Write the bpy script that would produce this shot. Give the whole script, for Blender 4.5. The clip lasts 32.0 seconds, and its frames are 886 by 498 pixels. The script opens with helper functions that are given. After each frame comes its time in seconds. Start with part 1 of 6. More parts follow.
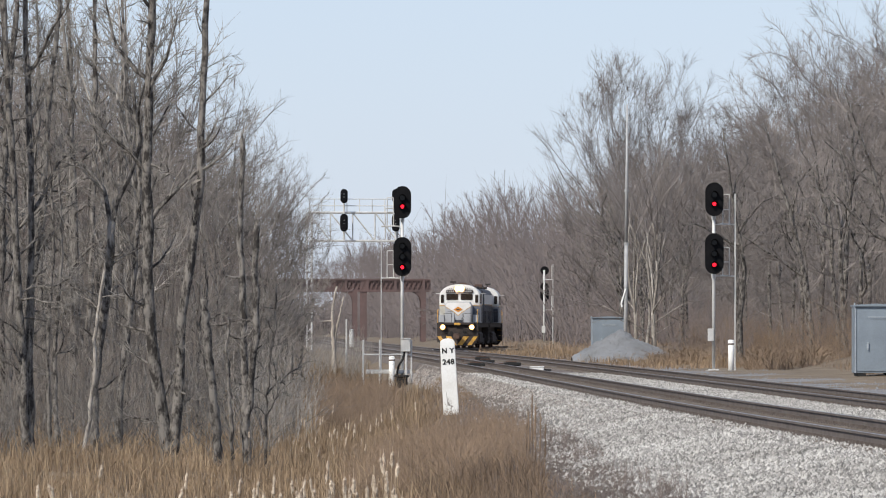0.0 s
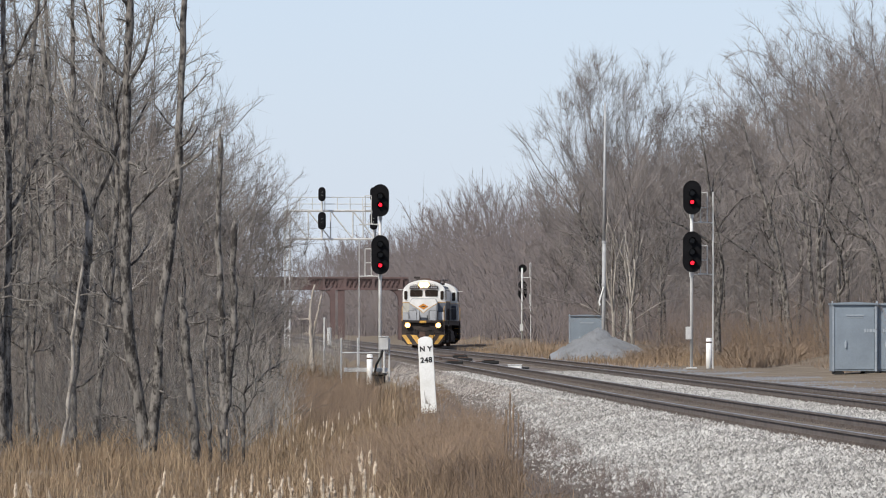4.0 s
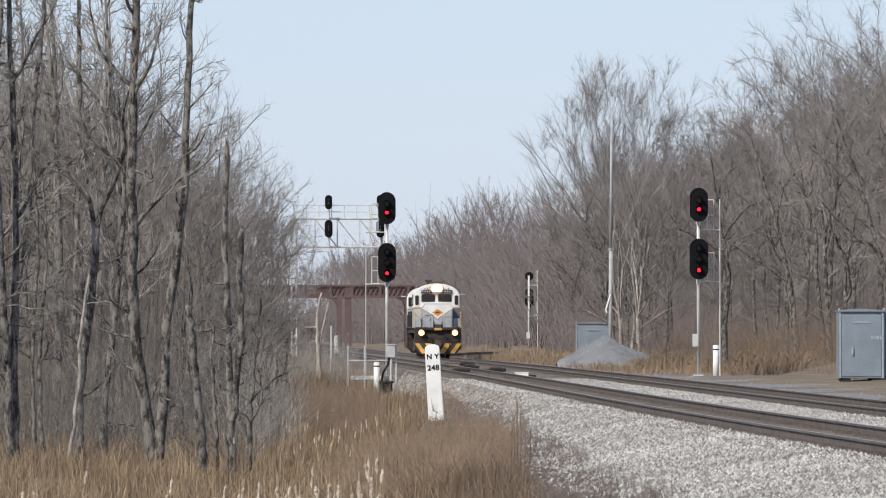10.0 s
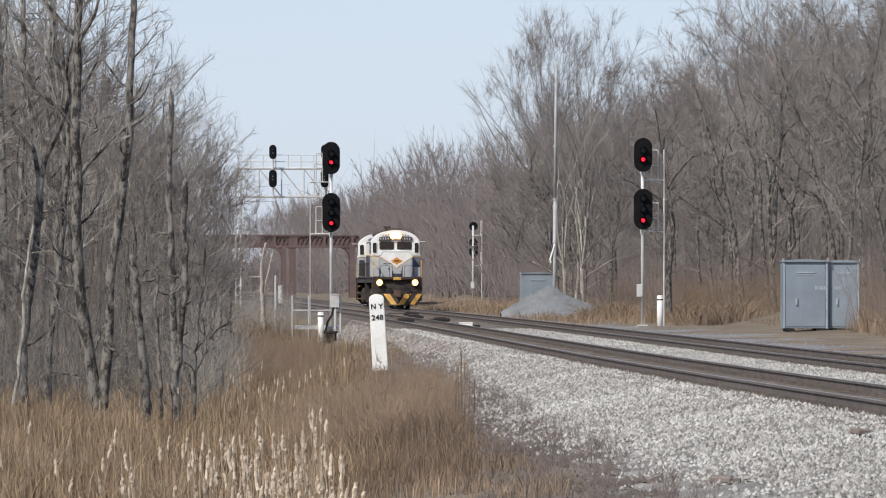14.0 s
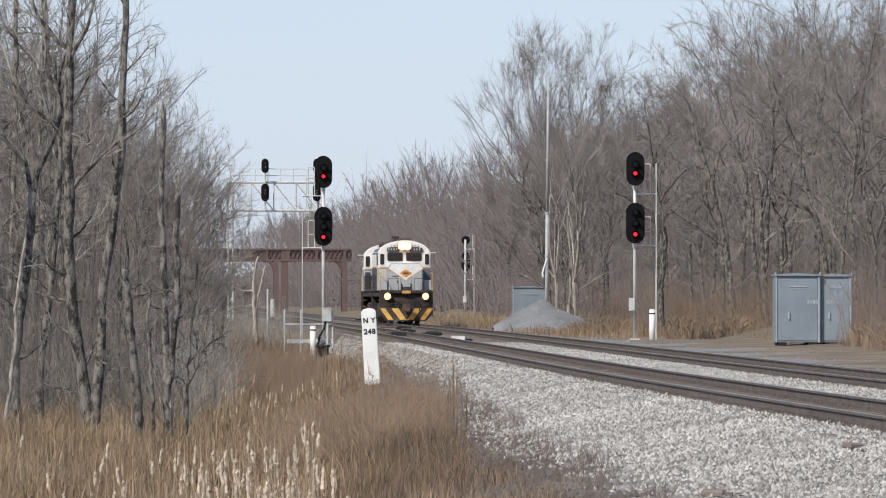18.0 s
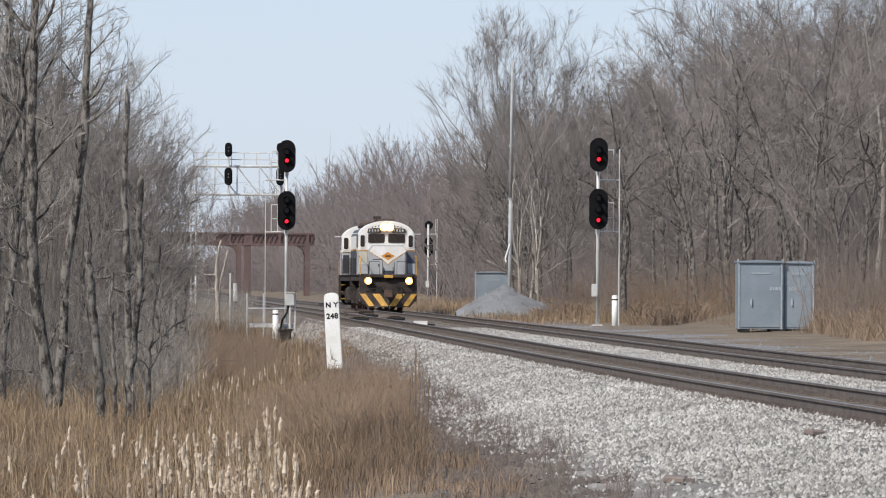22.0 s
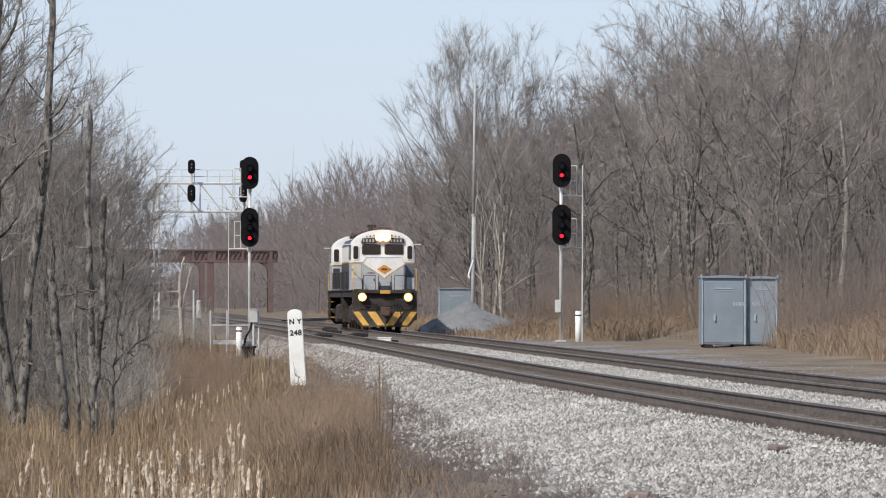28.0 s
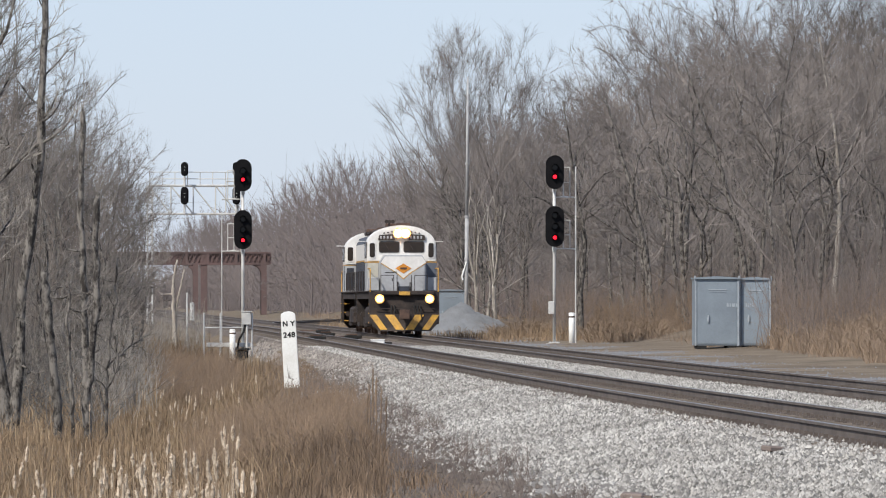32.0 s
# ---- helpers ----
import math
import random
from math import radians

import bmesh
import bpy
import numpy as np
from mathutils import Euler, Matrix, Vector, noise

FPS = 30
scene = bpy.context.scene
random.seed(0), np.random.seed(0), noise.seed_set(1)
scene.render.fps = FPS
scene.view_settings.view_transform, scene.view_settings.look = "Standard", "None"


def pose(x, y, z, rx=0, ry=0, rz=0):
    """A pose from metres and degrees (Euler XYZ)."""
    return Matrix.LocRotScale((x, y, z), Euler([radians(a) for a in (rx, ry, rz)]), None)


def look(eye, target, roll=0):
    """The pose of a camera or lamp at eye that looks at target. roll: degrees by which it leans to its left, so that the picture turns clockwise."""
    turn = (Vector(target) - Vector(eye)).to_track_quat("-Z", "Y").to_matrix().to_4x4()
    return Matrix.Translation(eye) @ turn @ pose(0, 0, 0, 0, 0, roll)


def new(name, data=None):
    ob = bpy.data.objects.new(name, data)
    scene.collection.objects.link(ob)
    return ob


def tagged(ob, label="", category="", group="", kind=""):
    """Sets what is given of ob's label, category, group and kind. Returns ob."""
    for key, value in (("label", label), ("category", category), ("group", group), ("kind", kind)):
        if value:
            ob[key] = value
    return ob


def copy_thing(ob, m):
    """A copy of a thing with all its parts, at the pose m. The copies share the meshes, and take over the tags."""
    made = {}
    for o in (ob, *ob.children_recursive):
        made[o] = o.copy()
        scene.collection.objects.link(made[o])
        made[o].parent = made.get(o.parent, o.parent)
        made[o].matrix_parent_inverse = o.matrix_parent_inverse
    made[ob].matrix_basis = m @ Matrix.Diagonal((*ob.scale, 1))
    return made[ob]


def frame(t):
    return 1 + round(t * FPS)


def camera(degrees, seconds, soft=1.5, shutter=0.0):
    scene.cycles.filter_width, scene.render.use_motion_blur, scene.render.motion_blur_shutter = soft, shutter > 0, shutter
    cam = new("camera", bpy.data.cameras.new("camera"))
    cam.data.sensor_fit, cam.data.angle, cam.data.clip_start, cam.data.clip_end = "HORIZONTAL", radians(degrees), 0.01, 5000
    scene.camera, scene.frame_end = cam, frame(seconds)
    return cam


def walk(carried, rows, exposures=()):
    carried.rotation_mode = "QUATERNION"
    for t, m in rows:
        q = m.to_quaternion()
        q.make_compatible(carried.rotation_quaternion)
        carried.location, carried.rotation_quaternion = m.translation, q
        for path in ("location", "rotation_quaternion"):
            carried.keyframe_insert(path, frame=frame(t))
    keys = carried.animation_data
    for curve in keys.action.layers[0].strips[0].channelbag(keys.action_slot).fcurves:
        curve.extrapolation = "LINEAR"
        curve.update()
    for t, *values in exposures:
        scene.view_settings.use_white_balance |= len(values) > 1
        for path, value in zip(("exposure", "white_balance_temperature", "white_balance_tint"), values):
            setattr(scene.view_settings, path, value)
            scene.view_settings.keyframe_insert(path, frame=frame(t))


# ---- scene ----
EYE_Z = 1.4  # the lens above the rail heads, which lie at z = 0
# seconds, degrees right of the line of the tracks, degrees up, roll
PATH = [
    (0, 1.1530, 0.6245, 0.055), (0.5, 1.1283, 0.6044, -0.143), (1, 1.1629, 0.5603, -0.196), (1.5, 1.2280, 0.5289, -0.179),
    (2, 1.2907, 0.5220, -0.087), (2.5, 1.2839, 0.5539, -0.107), (3, 1.2693, 0.5551, 0.085), (3.5, 1.2786, 0.5842, 0.181),
    (4, 1.3254, 0.6104, 0.054), (4.5, 1.3998, 0.6017, -0.010), (6.5, 1.3256, 0.6679, -0.160), (7, 1.2622, 0.6972, -0.196),
    (7.5, 1.1637, 0.6312, -0.141), (8, 1.1414, 0.6305, -0.027), (8.5, 1.1414, 0.6253, -0.023), (9, 1.1788, 0.6375, 0.005),
    (9.5, 1.2245, 0.6234, -0.005), (10, 1.2730, 0.6706, -0.050), (10.5, 1.3543, 0.6973, -0.176), (11, 1.4277, 0.5863, -0.238),
    (11.5, 1.5113, 0.5397, -0.201), (12, 1.5589, 0.4734, -0.193), (12.5, 1.5692, 0.3813, -0.083), (13, 1.6191, 0.3275, -0.240),
    (13.5, 1.6798, 0.2974, -0.180), (14, 1.7078, 0.2799, 0.000), (14.5, 1.7635, 0.2950, 0.119), (16.5, 1.7730, 0.3658, 0.133),
    (17, 1.7804, 0.3701, -0.024), (17.5, 1.7804, 0.3672, -0.040), (18, 1.7685, 0.3885, 0.009), (18.5, 1.7700, 0.3767, 0.072),
    (19, 1.7701, 0.3627, 0.100), (19.5, 1.7890, 0.3233, 0.195), (20, 1.8263, 0.2876, 0.070), (20.5, 1.8601, 0.2480, 0.106),
    (21, 1.9309, 0.2285, 0.210), (21.5, 1.9952, 0.2534, 0.230), (22, 2.0576, 0.2720, 0.319), (22.5, 2.0981, 0.2580, 0.318),
    (23, 2.1238, 0.2378, 0.369), (23.5, 2.1517, 0.2461, 0.431), (24, 2.1822, 0.2578, 0.279), (24.5, 2.1883, 0.2361, 0.313),
    (26.5, 2.2427, 0.3158, 0.292), (27, 2.2689, 0.3639, 0.225), (27.5, 2.3107, 0.3978, 0.270), (28, 2.3437, 0.4000, 0.137),
    (28.5, 2.3555, 0.4225, 0.094), (29, 2.3683, 0.4137, 0.146), (29.5, 2.3736, 0.3992, 0.065), (30, 2.3743, 0.4112, 0.048),
    (30.5, 2.3750, 0.4510, 0.081), (31, 2.3886, 0.4419, 0.001), (31.5, 2.3886, 0.4350, -0.022), (32, 2.3961, 0.4142, 0.006),
]
cam = camera(6.9035, 32.0, soft=1.1)
walk(cam, [(t, pose(0, 0, EYE_Z, 0, 0, -yaw) @ pose(0, 0, 0, 90 + up, 0, 0) @ pose(0, 0, 0, 0, 0, roll))
           for t, yaw, up, roll in PATH], [(0.0, 0.0), (32.0, 0.0)])

# ---- light ----
SUN_UP, SUN_TURN = 41.0, 222.0  # elevation; compass turn of the sun, clockwise from +y
world = bpy.data.worlds.new("sky")
scene.world = world
world.use_nodes = True
wn = world.node_tree.nodes
sky = wn.new("ShaderNodeTexSky")
sky.sky_type, sky.sun_disc = "NISHITA", False
sky.sun_elevation, sky.sun_rotation = radians(SUN_UP), radians(SUN_TURN)
sky.air_density, sky.dust_density, sky.ozone_density = 1.0, 0.35, 3.0
wn["Background"].inputs["Strength"].default_value = 0.098
haze = wn.new("ShaderNodeMix")  # thin bright haze over the blue
haze.data_type = "RGBA"
haze.inputs[0].default_value = 0.6
haze.inputs[7].default_value = (6.7, 7.9, 10.6, 1)
world.node_tree.links.new(sky.outputs[0], haze.inputs[6])
world.node_tree.links.new(haze.outputs[2], wn["Background"].inputs["Color"])
sun = new("sun", bpy.data.lights.new("sun", "SUN"))
sun.data.energy, sun.data.angle, sun.data.color = 4.6, radians(0.6), (1.0, 0.94, 0.85)
a, e = radians(SUN_TURN), radians(SUN_UP)
sun.matrix_world = look((0, 0, 60), (-math.sin(a) * math.cos(e), -math.cos(a) * math.cos(e), 60 - math.sin(e)))


# ---- materials ----
def material(name, base, other=None, rough=0.7, metal=0.0, scale=3.0, fine=40.0, bump=0.2, spread=0.0, mix=0.6, depth=0.01, glow=0.0, tall=1.0, single=False):
    """Two tints mixed by broad and fine noise, with a little relief; spread varies it from piece to piece."""
    m = bpy.data.materials.new(name)
    m.use_nodes = True
    n, l = m.node_tree.nodes, m.node_tree.links
    p = n["Principled BSDF"]
    p.inputs["Roughness"].default_value, p.inputs["Metallic"].default_value = rough, metal
    p.inputs["Specular IOR Level"].default_value = 0.3
    other = other or tuple(c * 0.72 for c in base)
    co = n.new("ShaderNodeTexCoord")
    grain = n.new("ShaderNodeMapping")  # tall below 1 draws the grain out upwards
    grain.inputs["Scale"].default_value = (1, 1, tall)
    l.new(co.outputs["Object"], grain.inputs["Vector"])
    big, small = n.new("ShaderNodeTexNoise"), n.new("ShaderNodeTexNoise")
    for node, s, d in ((big, scale, 4), (small, fine, 3)):
        node.inputs["Scale"].default_value, node.inputs["Detail"].default_value = s, d
        l.new(grain.outputs[0], node.inputs["Vector"])
    add = n.new("ShaderNodeMath")
    add.operation = "MULTIPLY_ADD"
    l.new(small.outputs[0], add.inputs[0])
    add.inputs[1].default_value = 0.45
    l.new(big.outputs[0], add.inputs[2])
    ramp = n.new("ShaderNodeMapRange")
    ramp.inputs["From Min"].default_value, ramp.inputs["From Max"].default_value = 0.72 - 0.3 * mix, 0.72 + 0.3 * mix
    l.new(add.outputs[0], ramp.inputs[0])
    blend = n.new("ShaderNodeMix")
    blend.data_type = "RGBA"
    blend.inputs[6].default_value, blend.inputs[7].default_value = (*other, 1), (*base, 1)
    l.new(ramp.outputs[0], blend.inputs[0])
    last = blend.outputs[2]
    if spread:
        geo, info, tone = n.new("ShaderNodeNewGeometry"), n.new("ShaderNodeObjectInfo"), n.new("ShaderNodeHueSaturation")
        both = n.new("ShaderNodeMath")
        both.operation = "ADD"
        l.new(geo.outputs["Random Per Island"], both.inputs[0])
        l.new(info.outputs["Random"], both.inputs[1])
        val = n.new("ShaderNodeMapRange")
        val.inputs["From Max"].default_value = 2.0
        val.inputs["To Min"].default_value, val.inputs["To Max"].default_value = 1 - spread, 1 + spread
        if single:  # each loose piece on its own, over the full range
            val.inputs["From Max"].default_value = 1.0
        l.new(geo.outputs["Random Per Island"] if single else both.outputs[0], val.inputs[0])
        l.new(val.outputs[0], tone.inputs["Value"])
        l.new(last, tone.inputs["Color"])
        last = tone.outputs[0]
    l.new(last, p.inputs["Base Color"])
    if glow:
        p.inputs["Emission Color"].default_value, p.inputs["Emission Strength"].default_value = (*base, 1), glow
    if bump:
        b = n.new("ShaderNodeBump")
        b.inputs["Strength"].default_value, b.inputs["Distance"].default_value = bump, depth
        l.new(add.outputs[0], b.inputs["Height"])
        l.new(b.outputs[0], p.inputs["Normal"])
    return m


BARK = material("bark", (0.19, 0.174, 0.156), (0.034, 0.03, 0.027), 0.95, 0, 8, 34, 1.0, 0.3, mix=0.36, depth=0.04, tall=0.5)
BARK_PALE = material("pale_bark", (0.36, 0.33, 0.29), (0.14, 0.122, 0.105), 0.95, 0, 9, 50, 1.0, 0.2, mix=0.6, depth=0.03, tall=0.25)
DEADWOOD = material("bleached_wood", (0.50, 0.45, 0.385), (0.30, 0.26, 0.22), 0.95, 0, 8, 40, 0.6, 0.2, mix=0.8, tall=0.2)
TWIG = material("twig", (0.238, 0.212, 0.195), (0.138, 0.12, 0.11), 0.9, 0, 0.5, 6, 0, 0.4)
# close tints and little spread put distance haze into the twig colour
FARTWIG = material("hazy_twig", (0.165, 0.14, 0.134), (0.138, 0.117, 0.112), 0.95, 0, 0.1, 1, 0, 0.12)
BRUSH = material("brush", (0.20, 0.16, 0.14), (0.11, 0.09, 0.08), 0.95, 0, 0.3, 4, 0, 0.45)
# darker than BRUSH: the thicket's shade is put into the colour
DARKBRUSH = material("shaded_brush", (0.155, 0.134, 0.117), (0.082, 0.07, 0.06), 0.95, 0, 0.3, 4, 0, 0.5)
# sunlit highlights on the marsh twigs are put into this pale tint
PALETWIG = material("sunlit_twig", (0.26, 0.24, 0.215), (0.09, 0.08, 0.07), 0.9, 0, 0.9, 7, 0, 0.6)
REDBRUSH = material("red_brush", (0.235, 0.168, 0.115), (0.13, 0.092, 0.064), 0.95, 0, 0.3, 4, 0, 0.45)
STRAW = material("dead_grass", (0.31, 0.225, 0.145), (0.15, 0.10, 0.06), 0.9, 0, 0.5, 3, 0, 0.55)
OCHRE = material("ochre_grass", (0.25, 0.18, 0.122), (0.18, 0.135, 0.10), 0.9, 0, 0.15, 1.5, 0, 0.4)
CATTAIL = material("cattail_head", (0.47, 0.39, 0.30), (0.18, 0.125, 0.085), 1.0, 0, 9, 60, 0.6, 0.5, mix=0.35)
STALK = material("cattail_stalk", (0.36, 0.28, 0.195), (0.22, 0.16, 0.105), 0.9, 0, 3, 20, 0, 0.3)
REED = material("reed", (0.31, 0.235, 0.15), (0.18, 0.13, 0.08), 0.85, 0, 2, 20, 0, 0.4)
SOIL = material("soil", (0.20, 0.155, 0.105), (0.10, 0.075, 0.05), 0.97, 0, 0.35, 6, 0.9, depth=0.06)
GRAVEL = material("fine_gravel", (0.225, 0.212, 0.207), (0.135, 0.124, 0.119), 0.95, 0, 0.5, 22, 1.0, depth=0.03)
# bed darker than STONE: shade in the gaps is put into the colour
BALLAST = material("ballast", (0.28, 0.262, 0.24), (0.12, 0.108, 0.095), 0.95, 0, 0.8, 26, 1.0, depth=0.05, mix=1.0)
STONE = material("ballast_stone", (0.385, 0.368, 0.338), (0.25, 0.236, 0.214), 0.9, 0, 0.25, 30, 0.3, 0.6, single=True)
GREYSTONE = material("weathered_stone", (0.30, 0.27, 0.24), (0.20, 0.176, 0.155), 0.92, 0, 0.4, 30, 0.3, 0.55, single=True)
DIRTY = material("dirty_ballast", (0.165, 0.138, 0.118), (0.085, 0.07, 0.06), 0.95, 0, 0.35, 16, 1.0, depth=0.04)
PILE = material("stockpile_gravel", (0.225, 0.232, 0.24), (0.165, 0.168, 0.17), 0.95, 0, 1.2, 18, 1.0, depth=0.05)
TIE = material("tie_wood", (0.15, 0.125, 0.104), (0.08, 0.066, 0.055), 0.95, 0, 2, 30, 0.7, 0.35, depth=0.02)
RAIL = material("rusty_rail", (0.135, 0.113, 0.10), (0.085, 0.07, 0.062), 0.85, 0.05, 1.5, 30, 0.3)
RAILTOP = material("worn_rail_head", (0.26, 0.25, 0.245), (0.17, 0.16, 0.155), 0.45, 0.7, 2, 30, 0.1)
POLE = material("weathered_pole_steel", (0.42, 0.42, 0.42), (0.30, 0.30, 0.30), 0.65, 0.1, 2, 30, 0.1)
GALV = material("galvanised_steel", (0.58, 0.58, 0.57), (0.45, 0.45, 0.44), 0.6, 0.1, 2, 30, 0.1)
SILVER = material("aluminium_paint", (0.62, 0.62, 0.60), (0.46, 0.45, 0.43), 0.55, 0.15, 1.5, 25, 0.15)
BLACK = material("black_paint", (0.006, 0.006, 0.007), (0.010, 0.010, 0.011), 0.75, 0, 3, 30, 0.1)
BLACK.node_tree.nodes["Principled BSDF"].inputs["Specular IOR Level"].default_value = 0.08
CABLE = material("black_rubber", (0.02, 0.02, 0.02), None, 0.8, 0, 5, 30, 0.1)
REDLAMP = material("red_signal_lens", (1.0, 0.012, 0.03), (1.0, 0.012, 0.03), 0.3, 0, 3, 30, 0, glow=2.6)
DARKLENS = material("unlit_lens", (0.015, 0.015, 0.018), None, 0.15, 0, 3, 30, 0)
WHITEP = material("white_paint", (0.80, 0.80, 0.78), (0.66, 0.65, 0.61), 0.6, 0, 2, 25, 0.2)
LETTER = material("black_lettering", (0.02, 0.02, 0.022), None, 0.7, 0, 5, 40, 0)
CASE = material("blue_grey_cabinet_paint", (0.225, 0.265, 0.30), (0.185, 0.215, 0.245), 0.5, 0.1, 1.2, 20, 0.1)
CASETRIM = material("pale_cabinet_trim", (0.36, 0.40, 0.43), (0.28, 0.31, 0.34), 0.5, 0.1, 2, 20, 0.1)
BRIDGE = material("rust_red_steel", (0.135, 0.088, 0.082), (0.095, 0.068, 0.064), 0.8, 0, 0.6, 6, 0.2)
CONCRETE = material("concrete", (0.38, 0.36, 0.33), (0.27, 0.25, 0.23), 0.9, 0, 0.8, 15, 0.4)
E_WHITE = material("engine_white", (0.80, 0.79, 0.77), (0.52, 0.50, 0.46), 0.45, 0, 1.1, 9, 0.05, mix=1.3)
E_GREY = material("engine_grey", (0.43, 0.445, 0.465), (0.27, 0.27, 0.275), 0.5, 0, 1.3, 9, 0.05, mix=1.0)
E_CREAM = material("engine_cream", (0.56, 0.55, 0.49), (0.36, 0.34, 0.29), 0.5, 0, 1.3, 9, 0.05, mix=1.0)
# blue-grey that puts the nose's shadow into the colour of the cab front
E_NOSE_SHADE = material("engine_nose_shade", (0.13, 0.15, 0.19), (0.08, 0.085, 0.10), 0.5, 0, 1.3, 9, 0.05, mix=1.0)
E_DARK = material("engine_dark_blue", (0.05, 0.055, 0.07), (0.035, 0.037, 0.045), 0.5, 0, 1.5, 12, 0.1)
E_BLACK = material("engine_black", (0.018, 0.016, 0.016), (0.06, 0.045, 0.038), 0.75, 0, 2, 14, 0.2, mix=0.8)
E_YELLOW = material("engine_yellow", (0.76, 0.42, 0.06), (0.26, 0.16, 0.07), 0.55, 0, 2.5, 14, 0.05, mix=0.9)
E_ORANGE = material("engine_orange", (0.62, 0.25, 0.04), None, 0.5, 0, 3, 20, 0.05)
GLASS = material("dark_glazing", (0.03, 0.022, 0.018), None, 0.08, 0, 2, 10, 0)
HEADLAMP = material("lit_headlamp", (1.0, 0.86, 0.62), (1.0, 0.86, 0.62), 0.3, 0, 3, 30, 0, glow=60.0)
DITCH = material("lit_ditch_lamp", (1.0, 0.9, 0.7), (1.0, 0.9, 0.7), 0.3, 0, 3, 30, 0, glow=30.0)
# glowing amber that imitates the lens bloom round lit lamps
HALO = material("lamp_halo", (1.0, 0.5, 0.14), (1.0, 0.5, 0.14), 0.3, 0.3, 3, 30, 0, glow=1.6)
RUST = material("rusty_iron", (0.115, 0.072, 0.055), (0.065, 0.045, 0.038), 0.85, 0.1, 4, 30, 0.4)


# ---- mesh tools ----
def mesh_of(name, verts, faces, mat, smooth=False):
    me = bpy.data.meshes.new(name)
    me.from_pydata(verts, [], faces)
    me.materials.append(mat)
    if smooth:
        me.polygons.foreach_set("use_smooth", [True] * len(me.polygons))
    me.update()
    return me


def tri_mesh(name, verts, tris, mat):
    """A mesh from arrays of corners and triangles."""
    me = bpy.data.meshes.new(name)
    me.vertices.add(len(verts))
    me.vertices.foreach_set("co", np.asarray(verts, np.float32).ravel())
    k = len(tris)
    me.loops.add(3 * k)
    me.loops.foreach_set("vertex_index", np.asarray(tris, np.int32).ravel())
    me.polygons.add(k)
    me.polygons.foreach_set("loop_start", np.arange(0, 3 * k, 3, dtype=np.int32))
    me.materials.append(mat)
    me.update(calc_edges=True)
    me.validate()
    return me


def put(ob, parent, m=None):
    if parent:
        ob.parent = parent
    if m is not None:
        ob.matrix_basis = m
    return ob


def part(name, bm, mat, parent=None, label="", m=None, smooth=False):
    """Links a bmesh as one mesh object under a thing or a part."""
    me = bpy.data.meshes.new(name)
    for f in bm.faces:
        f.smooth = smooth
    bm.normal_update()
    bm.to_mesh(me)
    bm.free()
    me.materials.append(mat)
    ob = put(new(name, me), parent, m)
    return tagged(ob, label) if label else ob


def thing(name, m, label, category, group="", kind=""):
    ob = new(name)
    ob.matrix_basis = m
    return tagged(ob, label, category, group, kind)


def box(bm, x0, x1, y0, y1, z0, z1, bevel=0.0):
    v = [bm.verts.new((x, y, z)) for z in (z0, z1) for y in (y0, y1) for x in (x0, x1)]
    fs = [bm.faces.new([v[i] for i in q]) for q in ((0, 2, 3, 1), (4, 5, 7, 6), (0, 1, 5, 4), (2, 6, 7, 3), (0, 4, 6, 2), (1, 3, 7, 5))]
    if bevel:
        bmesh.ops.bevel(bm, geom=list({e for f in fs for e in f.edges}), offset=bevel, segments=2, affect="EDGES")
    return bm


def boxes(*specs, bevel=0.0):
    bm = bmesh.new()
    for s in specs:
        box(bm, *s)
    if bevel:
        bmesh.ops.bevel(bm, geom=bm.edges[:], offset=bevel, segments=1, affect="EDGES")
    return bm


def rod(bm, p, q, r, sides=8, r2=None):
    """A round bar from p to q."""
    p, q = Vector(p), Vector(q)
    d = (q - p).normalized()
    u = d.orthogonal().normalized()
    w = d.cross(u)
    r2 = r if r2 is None else r2
    a = [bm.verts.new(p + r * (math.cos(t) * u + math.sin(t) * w)) for t in np.linspace(0, 2 * math.pi, sides, endpoint=False)]
    b = [bm.verts.new(q + r2 * (math.cos(t) * u + math.sin(t) * w)) for t in np.linspace(0, 2 * math.pi, sides, endpoint=False)]
    for i in range(sides):
        j = (i + 1) % sides
        bm.faces.new((a[i], a[j], b[j], b[i]))
    bm.faces.new(a[::-1])
    bm.faces.new(b)
    return bm


def rods(*segs, r=0.02, sides=6):
    bm = bmesh.new()
    for p, q in segs:
        rod(bm, p, q, r, sides)
    return bm


def chain(pts, r, sides=6):
    bm = bmesh.new()
    for p, q in zip(pts, pts[1:]):
        rod(bm, p, q, r, sides)
    return bm


def slab(outline, y0, y1, bevel=0.0):
    """A closed outline in x and z, drawn out along y."""
    bm = bmesh.new()
    a = [bm.verts.new((x, y0, z)) for x, z in outline]
    b = [bm.verts.new((x, y1, z)) for x, z in outline]
    k = len(outline)
    for i in range(k):
        bm.faces.new((a[i], a[(i + 1) % k], b[(i + 1) % k], b[i]))
    bm.faces.new(a[::-1])
    bm.faces.new(b)
    bmesh.ops.recalc_face_normals(bm, faces=bm.faces[:])
    if bevel:
        bmesh.ops.bevel(bm, geom=[e for e in bm.edges if abs((e.verts[0].co - e.verts[1].co).y) < 1e-6], offset=bevel, segments=2, affect="EDGES")
    return bm


def oval(w, h, k=8):
    """The outline of an upright pill, w wide and h high, about the origin."""
    r, c = w / 2, h / 2 - w / 2
    top = [(r * math.cos(t), c + r * math.sin(t)) for t in np.linspace(0, math.pi, k)]
    return top + [(-x, -z) for x, z in top]


